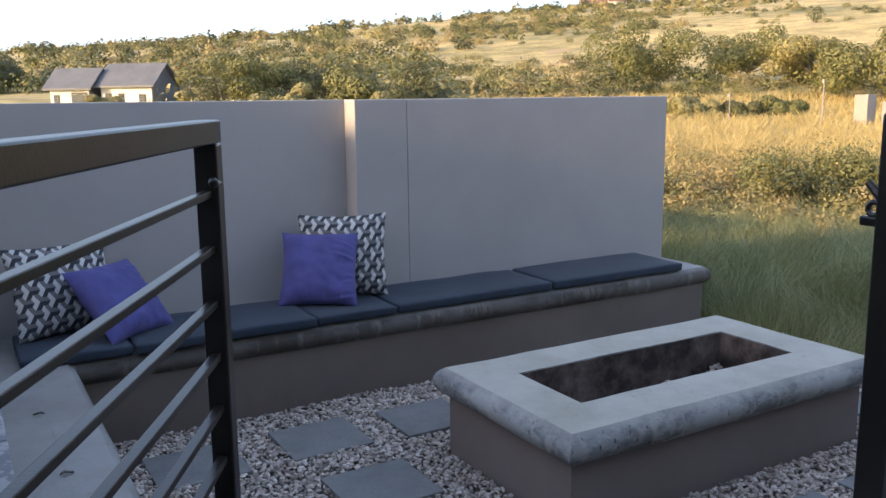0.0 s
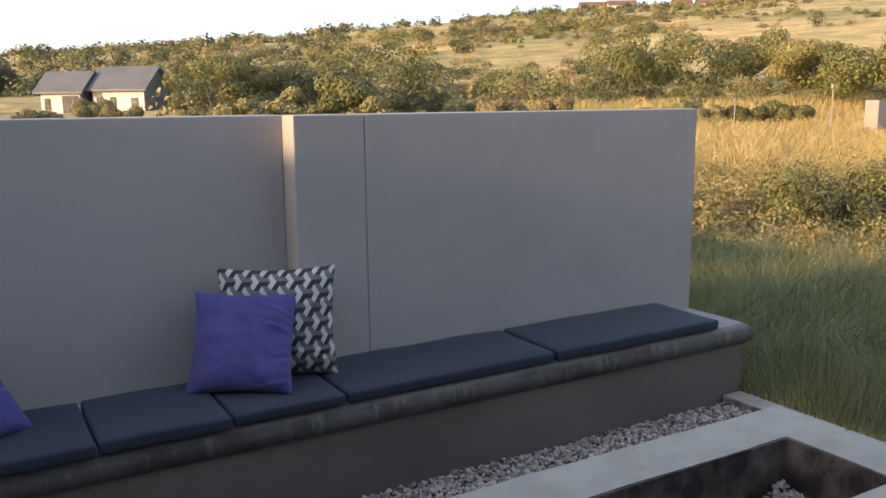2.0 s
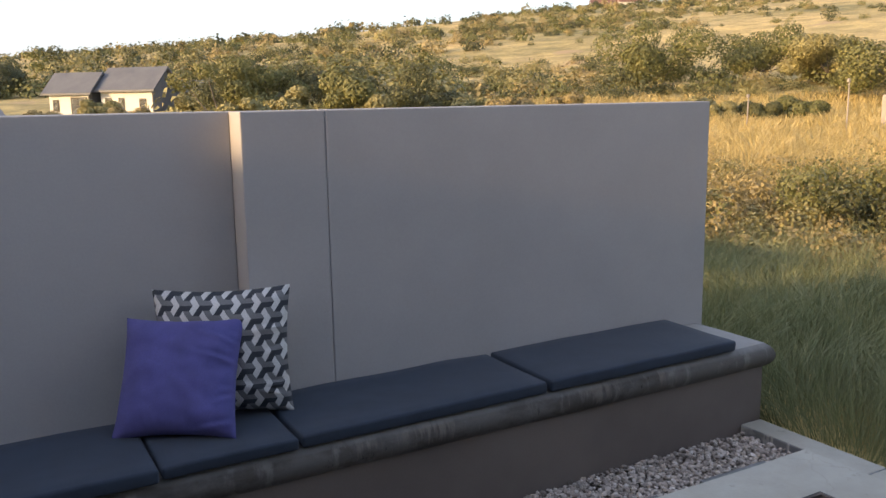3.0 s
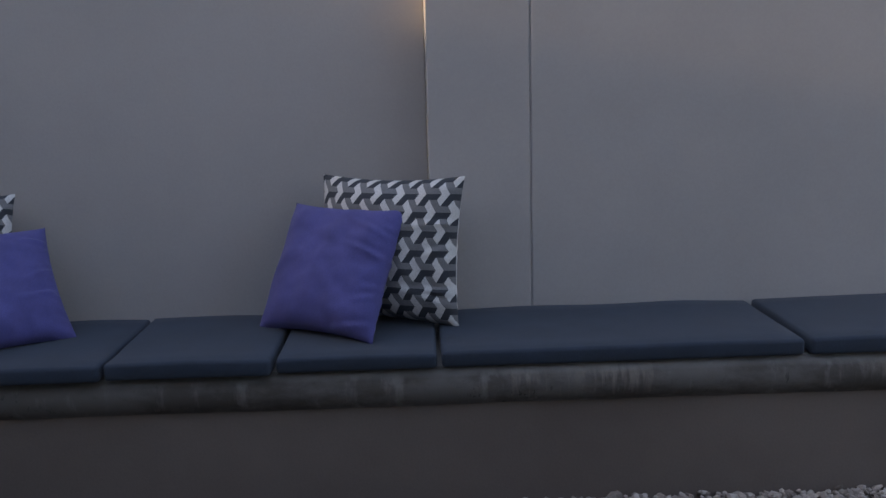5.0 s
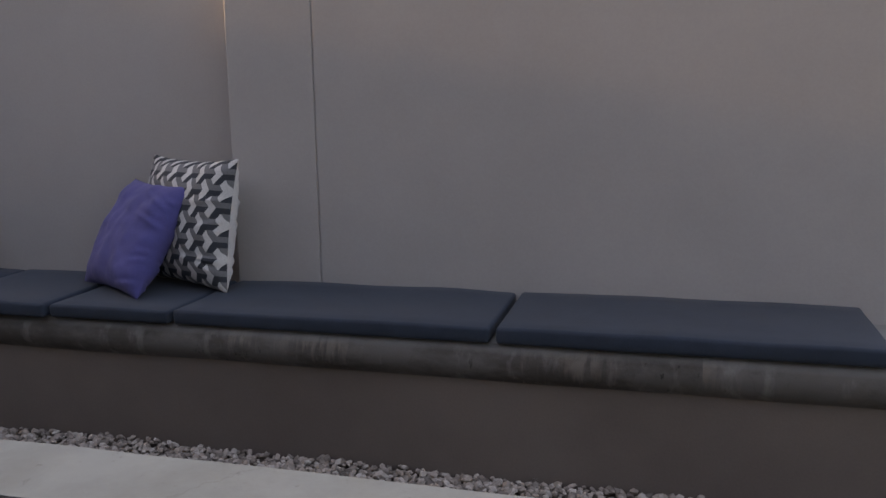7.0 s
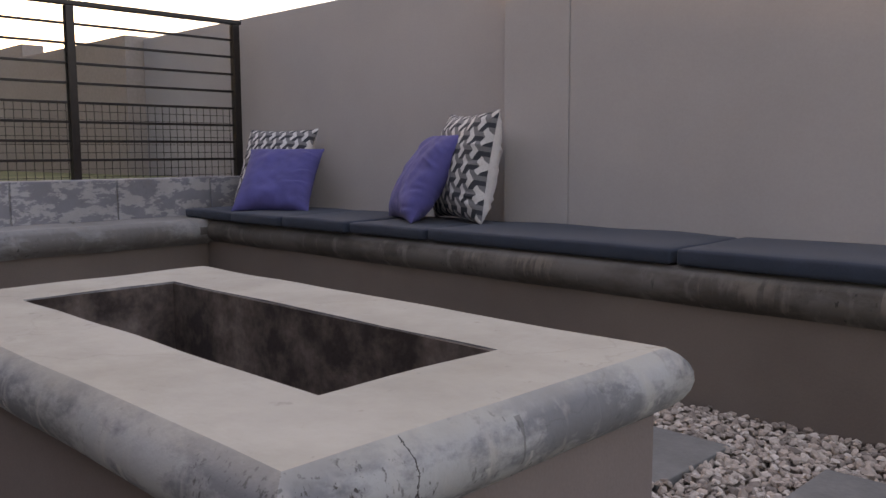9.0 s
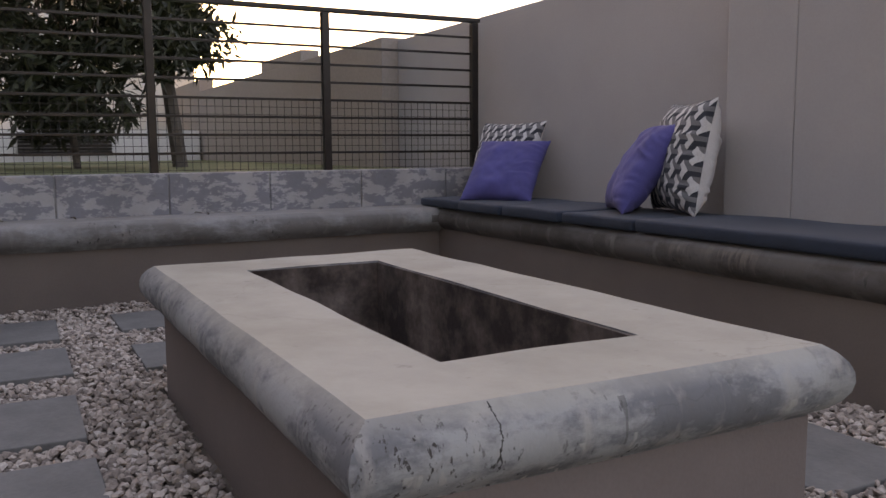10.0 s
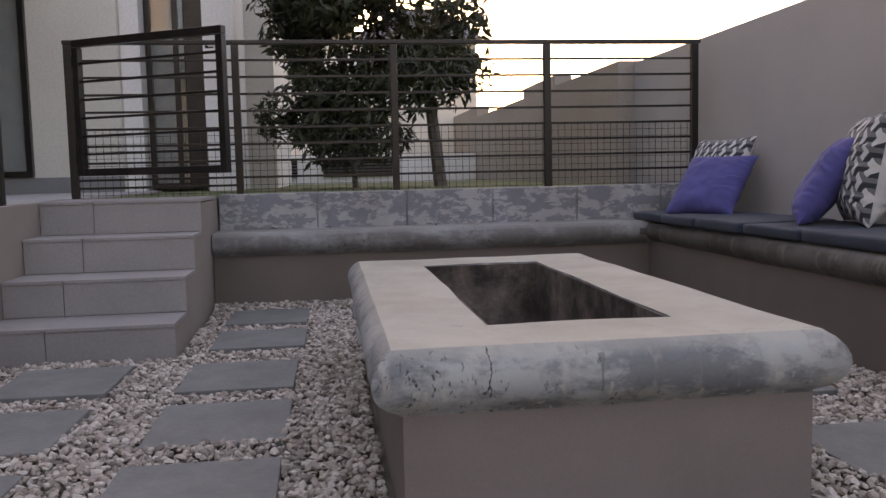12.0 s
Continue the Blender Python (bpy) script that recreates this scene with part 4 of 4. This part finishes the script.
far_house(7.3, 88, 3.9, 3.8, 3.3, 5.1, M_HOUSE, M_ROOF, "cream two-storey house with grey roof", [(0.2, 1.8, 0.9, 3.0), (-1.6, -1.0, 1.8, 2.8), (0.2, 1.8, -0.6, 0.5)], "x", -32, -0.4, True)
far_house(10.7, 86, 5.2, 4.4, 3.5, 5.5, M_HOUSE, M_ROOF, "cream two-storey house with grey roof and small windows", [(-2.2, -1.5, 1.2, 2.9), (-0.8, -0.2, 1.2, 2.9), (1.3, 2.0, 0.4, 2.8)], "x", -32, -0.4, True)
far_house(13.6, 90, 3.2, 4, 3.3, 4.4, M_HOUSE, M_ROOF, "cream side wing of a house", [(-0.9, -0.1, 0.5, 2.6)], "x", -14, -0.4)
far_house(1.2, 90, 4.4, 5, 1.2, 1.9, M_PLINTH, M_ROOF, "low outbuilding with a grey roof", [], "x", 8, -0.4)
for az_, r_, w_ in ((40.3, 455, 16), (41.9, 452, 14), (45.6, 452, 9), (47.4, 450, 14), (51.5, 440, 13), (52.9, 440, 9)):
    far_house(az_, r_, w_, 9, 3.0, 5.6, M_HOUSE, M_ROOF_RED, "red-roofed house on the hill crest", [(-2, 0, 0.8, 2.4), (1.5, 3, 0.8, 2.4)], "x", 10)
gp = thing("gate_pillar", "pale plastered gate pillar in the field", "pillar", "", Matrix.Translation(at(56.8, 42)))
part("pillar", boxed(-0.32, 0.32, -0.32, 0.32, -0.3, 1.75, bevel=0.02), M_WALL2, gp)
gw = thing("field_wall", "low dark wall behind the pillar", "wall", "", Matrix.Translation(at(58.8, 43)))
part("wall", boxed(-1.2, 3.0, -0.2, 0.2, -0.3, 1.4, bevel=0.02), M_PLINTH, gw)
for az_, r_, h_ in ((54.4, 42, 2.3), (48.9, 45, 1.7)):
    pl = thing("field_post", "thin weathered pole standing in the field", "post", "", Matrix.Translation(at(az_, r_)))
    bm = bmesh.new()
    limb(bm, (0, 0, -0.2), (0.03, 0, h_), 0.035, 0.028)
    box(bm, -0.06, 0.06, -0.06, 0.06, h_ - 0.02, h_ + 0.14, bevel=0.02)
    part("pole", bm, M_WALL2, pl)

for k, (az_, r_, h_, s_, m_) in enumerate((
        (16.0, 44, 4.7, 1.8, M_LEAF_FAR), (17.2, 52, 5.0, 2.2, M_LEAF_DARK), (19.0, 46, 4.4, 1.8, M_LEAF_FAR), (21.8, 48, 4.6, 2.2, M_LEAF_DARK),
        (20.4, 37, 2.9, 1.2, M_LEAF_OLIVE), (23.8, 38, 3.5, 1.6, M_LEAF_FAR), (26.4, 46, 4.0, 1.9, M_LEAF_DARK), (25.6, 36, 2.6, 1.1, M_LEAF_OLIVE), (17.6, 36, 2.5, 1.1, M_LEAF_OLIVE),
        (29.0, 56, 3.2, 1.9, M_LEAF_DARK), (31.5, 52, 2.4, 1.4, M_LEAF_OLIVE), (34.4, 46, 2.1, 1.1, M_LEAF_BRUSH), (37.6, 48, 2.3, 1.2, M_LEAF_BRUSH), (30.0, 44, 1.8, 1.0, M_LEAF_FAR),
        (43.6, 84, 6.6, 4.6, M_LEAF_FAR), (50.2, 88, 5.6, 4.2, M_LEAF_FAR), (53.4, 84, 4.8, 3.4, M_LEAF_OLIVE), (57.6, 72, 6.6, 4.6, M_LEAF_FAR), (62.5, 70, 6.0, 4.6, M_LEAF_FAR),
        (44.5, 54, 1.2, 1.2, M_LEAF_FAR), (46.8, 53, 1.6, 1.4, M_LEAF_OLIVE), (49.4, 54, 1.5, 1.3, M_LEAF_DARK), (52.2, 55, 1.6, 1.3, M_LEAF_FAR),
        (2.2, 130, 5.0, 4.0, M_LEAF_DARK), (-3.0, 55, 4.2, 3.0, M_LEAF_FAR), (8.2, 62, 2.0, 1.2, M_LEAF_OLIVE), (14.0, 60, 2.2, 1.2, M_LEAF_OLIVE), (5.0, 58, 1.3, 1.5, M_LEAF_BRUSH), (10.4, 58, 1.4, 1.3, M_LEAF_BRUSH))):
    tree("bushveld_tree", "dense rounded green tree behind the wall" if r_ < 50 else "broad olive-green tree on the dry hillside", at(az_, r_, -0.1), h_, s_ * (1.25 if r_ < 60 and h_ > 3.4 else 1.1), 13, 11000, 0.125 if r_ < 65 else 0.22, m_, 0.12, 40 + k, 0.16, 0.65)

for k, (az_, r_, h_, s_, m_) in enumerate(((54.3, 12.8, 1.2, 0.95, M_LEAF_FAR), (57.8, 13.2, 1.25, 0.8, M_LEAF_FAR), (46.6, 14.5, 0.8, 0.7, M_LEAF_BRUSH), (50.0, 13.4, 0.8, 0.75, M_LEAF_BRUSH), (48.6, 11.6, 0.55, 0.5, M_LEAF_OLIVE),
                                           (45.2, 12.6, 0.95, 0.5, M_LEAF_OLIVE), (51.6, 12.0, 0.6, 0.55, M_LEAF_BRUSH), (56.0, 11.4, 0.55, 0.6, M_LEAF_OLIVE), (59.5, 11.8, 0.7, 0.6, M_LEAF_BRUSH), (47.6, 18.0, 0.8, 0.8, M_LEAF_OLIVE), (62.0, 14.0, 1.1, 0.9, M_LEAF_FAR), (46.0, 11.2, 0.6, 0.6, M_LEAF_BRUSH), (49.4, 14.8, 0.9, 0.8, M_LEAF_BRUSH), (53.0, 11.0, 0.5, 0.55, M_LEAF_BRUSH), (52.0, 15.0, 0.9, 0.7, M_LEAF_OLIVE), (55.2, 12.2, 1.0, 0.6, M_LEAF_DARK), (58.2, 10.6, 0.5, 0.5, M_LEAF_BRUSH), (47.4, 13.0, 0.85, 0.6, M_LEAF_BRUSH), (44.6, 12.0, 0.9, 0.6, M_LEAF_FAR), (46.2, 12.2, 0.75, 0.65, M_LEAF_BRUSH), (48.3, 12.6, 0.7, 0.7, M_LEAF_BRUSH), (50.6, 12.2, 0.75, 0.7, M_LEAF_OLIVE), (53.6, 13.6, 1.3, 0.9, M_LEAF_FAR), (56.4, 13.4, 1.25, 0.9, M_LEAF_BRUSH), (60.4, 12.8, 1.2, 0.9, M_LEAF_FAR), (51.0, 10.8, 0.45, 0.6, M_LEAF_OLIVE), (54.6, 10.6, 0.5, 0.6, M_LEAF_BRUSH), (47.0, 10.6, 0.4, 0.5, M_LEAF_OLIVE), (45.0, 19.0, 0.9, 1.2, M_LEAF_BRUSH), (52.5, 20.0, 0.8, 1.4, M_LEAF_BRUSH), (57.5, 18.0, 1.0, 1.2, M_LEAF_OLIVE))):
    tree("shrub", "leafy shrub standing in dry golden grass", at(az_, r_, -0.03), h_, s_, 22, 6500 if k < 2 else 2600, 0.05, m_, 0.02, 80 + k, 0.1, 0.6, 0.0, "shrub")


def far_brush():
    """Bushes over the hillside, thick in belts and sparse on the open grass."""
    rb = random.Random(3)
    pts, ways, sizes, kinds = [], [], [], []
    for want, a0, a1, r0, r1 in ((950, -12, 34, 60, 540), (3400, 31, 70, 72, 540)):
        made = 0
        while made < want:
            az_, r_ = rb.uniform(a0, a1), r0 * ((r1 / r0) ** rb.random())
            if az_ < 14.5 and r_ < 125:
                continue
            p = at(az_, r_)
            dens = noise.noise(Vector((p.x, p.y, 0)) * 0.012) + 0.5 * noise.noise(Vector((p.x, p.y, 5)) * 0.05)
            left = ease((34 - az_) / 8)
            crest = ease((r_ - 330) / 80)
            if dens + 0.4 * left + 0.5 * crest < rb.uniform(-0.3, 0.6):
                continue
            if left < 0.5 and r_ < 140 and rb.random() < 0.7:
                continue
            made += 1
            s = (rb.uniform(1.3, 3.0) if left > 0.5 else rb.uniform(0.5, 1.1) * (1 + (rb.random() < 0.2))) * (1 + 0.7 * crest * rb.random())
            n, f = (330, 0.115) if r_ < 130 else (170, 0.17) if r_ < 260 else (70, 0.29)
            d = rng.normal(size=(n, 3))
            d /= np.linalg.norm(d, axis=1)[:, None]
            d[:, 2] = np.abs(d[:, 2]) * rb.uniform(0.8, 1.3) + 0.05
            lump = 1 + 0.3 * np.sin(d[:, :1] * 5 + made) * np.cos(d[:, 1:2] * 4 + made * 2)
            pts.append(np.array(p) + d * s * lump * rng.uniform(0.55, 1.0, (n, 1)) * np.array((1.15, 1.15, 1.0)))
            ways.append(d)
            sizes.append(np.full(n, s * f * 1.3))
            kinds.append(np.full(n, rb.choice((0, 0, 1, 1, 2, 2, 3))))
    W = np.concatenate(ways)
    P, S, K = np.concatenate(pts), np.concatenate(sizes), np.concatenate(kinds)
    for sel, m_ in ((K == 0, M_LEAF_FAR), (K == 1, M_LEAF_OLIVE), (K == 2, M_LEAF_DARK), (K == 3, M_LEAF_BRUSH)):
        me = leaf_mesh("far_woods", (P[sel], W[sel]), S[sel], 0.8, -0.2, 0.4, 0.3)
        me.materials.append(m_)
        tagged(new("far_woods", me), "olive-green bushes scattered over the hillside", "bushes", "", "stuff")


far_brush()


def blades(name, xy, heights, width, lean, material, label):
    """Bent grass blades, three joined triangles each."""
    n = len(xy)
    z = np.array([land(x, y) for x, y in xy])
    a_ = rng.uniform(0, 2 * np.pi, n)
    side = np.stack([np.cos(a_), np.sin(a_), 0 * a_], 1) * (width * heights)[:, None]
    ln_ = rng.normal(size=(n, 3)) * (lean * heights)[:, None]
    ln_[:, 2] = 0
    tuft = np.array([(noise.noise(Vector((x, y, 11)) * 1.7), noise.noise(Vector((x, y, 23)) * 1.7)) for x, y in xy])
    ln_[:, :2] += tuft * (1.5 * heights)[:, None]
    ln_[:, 0] += 0.18 * heights
    b0 = np.stack([xy[:, 0], xy[:, 1], z - 0.02], 1)
    up = np.stack([0 * z, 0 * z, heights], 1)
    mid, tip = b0 + up * 0.6 + ln_ * 0.35, b0 + up + ln_
    v = np.stack([b0 - side, b0 + side, mid + side * 0.8, mid - side * 0.8, tip], 1).reshape(-1, 3)
    idx = np.arange(n)[:, None] * 5
    f = np.concatenate([idx + [0, 1, 2], idx + [0, 2, 3], idx + [3, 2, 4]], 1).reshape(-1, 3)
    me = bpy.data.meshes.new(name)
    me.from_pydata(v.tolist(), [], f.tolist())
    me.materials.append(material)
    return tagged(new(name, me), label, "grass", "", "stuff")


def fan(n, a0, a1, r0, r1, power):
    az_ = np.radians(rng.uniform(a0, a1, n))
    r_ = r0 * (r1 / r0) ** (rng.uniform(0, 1, n) ** power)
    return np.stack([0.8 + r_ * np.sin(az_), 0.8 + r_ * np.cos(az_)], 1), r_


def clear(xy):
    x, y = xy[:, 0], xy[:, 1]
    return ((x > 5.5) | (y > 5.75)) & ~((y > 5.2) & (y < 5.75) & (x < 5.5))


xy, r_ = fan(80000, 38, 95, 5.0, 11.5, 0.9)
keep = clear(xy) & ~((xy[:, 0] < 7.2) & (xy[:, 1] < 3.4))
xy, r_ = xy[keep], r_[keep]
blades("tall_grass", xy, rng.uniform(0.16, 0.62, len(xy)) * np.clip((r_ - 3.5) / 4, 0.35, 1.0), 0.0075, 0.4, M_GRASS, "long green grass in shade by the courtyard")
xy, r_ = fan(110000, 32, 66, 9.0, 75.0, 0.8)
keep = clear(xy)
xy, r_ = xy[keep], r_[keep]
clump = np.array([noise.noise(Vector((x, y, 0)) * 0.5) for x, y in xy])
hs = rng.uniform(0.3, 0.75, len(xy)) * (1 + 0.6 * clump) * (0.55 + 0.45 * np.clip((r_ - 12) / 6, 0, 1))
blades("dry_grass", xy, hs, 0.006 + 0.0007 * np.clip(r_ - 9, 0, 50), 0.3, M_DRYGRASS, "tall golden dry grass in low sun")
xy, r_ = fan(22000, 32, 66, 9.5, 26.0, 0.9)
xy = xy[clear(xy)]
blades("green_weeds", xy, rng.uniform(0.2, 0.5, len(xy)), 0.01, 0.45, M_GRASS, "green weeds among dry grass")
xy = np.stack([rng.uniform(5.66, 7.2, 5000), rng.uniform(0.9, 3.4, 5000)], 1)
blades("short_grass", xy, rng.uniform(0.05, 0.12, len(xy)), 0.03, 0.5, M_GRASS, "short trodden grass beside the kerb")

# ---- pavers and gravel ----
paving = tagged(new("paving"), "square grey slate stepping stones set in gravel", "paving", "", "structure")
PAVERS = [(0.88, 2.02), (1.59, 2.02), (2.40, 2.0), (3.10, 2.0), (3.77, 1.995), (4.45, 1.99), (2.36, 1.27), (3.08, 1.27), (3.77, 1.27),
          (0.88, 2.74), (1.67, 2.74), (1.68, 3.35), (0.98, 4.04), (1.65, 4.04), (2.30, 4.02), (2.97, 4.03), (3.80, 4.02), (4.52, 4.02), (4.66, 3.30), (4.66, 2.66)]
for k, (px, py) in enumerate(PAVERS):
    wx, wy = (0.5, 0.46) if py < 2.1 else (0.45, 0.43)
    bm = boxed(0, wx, 0, wy, -0.05, 0.0, bevel=0.004)
    ob = part("paver", bm, M_PAVER, paving)
    ob.matrix_world = pose(px, py, 0.012 + 0.003 * noise.noise(Vector((px, py, 1))), 0.6 * noise.noise(Vector((px, py, 2))), 0.6 * noise.noise(Vector((px, py, 3))), 2.5 * noise.noise(Vector((px * 3, py, 4))))


def pebble_shapes(count):
    """Angular chips: a stirred icosahedron each."""
    shapes = []
    for k in range(count):
        bm = bmesh.new()
        bmesh.ops.create_icosphere(bm, subdivisions=1, radius=1.0)
        for v in bm.verts:
            v.co = v.co * rng.uniform(0.62, 1.22)
            v.co.x *= 1.25
            v.co.z *= 0.72
        shapes.append((np.array([v.co[:] for v in bm.verts]), [[v.index for v in f.verts] for f in bm.faces]))
        bm.free()
    return shapes


shapes = pebble_shapes(10)


def free_spot(x, y):
    if PIT[0] - 0.0 < x < PIT[1] and PIT[2] < y < PIT[3]:
        return False
    if x < 2.17 and y < 1.89:
        return False
    for px, py in PAVERS:
        wx, wy = (0.5, 0.46) if py < 2.1 else (0.45, 0.43)
        if px + 0.006 < x < px + wx - 0.006 and py + 0.006 < y < py + wy - 0.006:
            return False
    return True


def build_gravel():
    host = tagged(new("gravel_bed"), "pale angular gravel chips round the fire pit", "gravel", "", "structure")
    spots = []
    step = 0.0205
    for i in range(int(4.78 / step)):
        for j in range(int(3.92 / step)):
            x, y = 0.68 + (i + rng.uniform(-0.45, 0.45)) * step, 0.91 + (j + rng.uniform(-0.45, 0.45)) * step
            if x < 5.19 and y < 4.79 and free_spot(x, y):
                heap = 0.035 * max(0.0, noise.noise(Vector((x, y, 2)) * 1.6)) + 0.03 * ease((1.0 - x) / 0.3)
                spots.append((x, y, -0.014 + heap + rng.uniform(-0.006, 0.012)))
    for i in range(int((HOLE[1] - HOLE[0]) / step)):
        for j in range(int((HOLE[3] - HOLE[2]) / step)):
            x, y = HOLE[0] + 0.02 + i * step + rng.uniform(-0.01, 0.01), HOLE[2] + 0.015 + j * step + rng.uniform(-0.01, 0.01)
            if x < HOLE[1] - 0.015 and y < HOLE[3] - 0.015:
                spots.append((x, y, 0.072 + 0.18 * ease((x - 3.2) / 0.6) * (0.8 + 0.5 * noise.noise(Vector((x, y, 0)) * 4))))
    near = [k for k, (x, y, z) in enumerate(spots) if 2.98 < x < 3.5 and 2.47 < y < 2.72][:290]
    chosen = set(near)
    mats = []
    for sv, sf in shapes:
        me = bpy.data.meshes.new("chip")
        me.from_pydata((sv * 0.0124).tolist(), [], sf)
        me.materials.append(M_STONE)
        mats.append(me)
    allv, allf, off = [], [], 0
    for k, (x, y, z) in enumerate(spots):
        size = rng.uniform(0.6, 1.45)
        rot = Euler(rng.uniform(0, 6.28, 3) * np.array((0.12, 0.12, 1.0)))
        w = int(rng.integers(0, len(shapes)))
        if k in chosen:
            ob = new("chip", mats[w])
            ob.parent = host
            ob.matrix_world = Matrix.LocRotScale((x, y, z), rot, (size, size, size))
            continue
        sv, sf = shapes[w]
        m3 = np.array(rot.to_matrix())
        allv.append((sv * 0.0124 * size) @ m3.T + (x, y, z))
        allf.extend([[i + off for i in f] for f in sf])
        off += len(sv)
    me = bpy.data.meshes.new("chips")
    me.from_pydata(np.concatenate(allv).tolist(), [], allf)
    me.materials.append(M_STONE)
    ob = new("chips", me)
    ob.parent = host
    ob["kind"] = "stuff"


build_gravel()
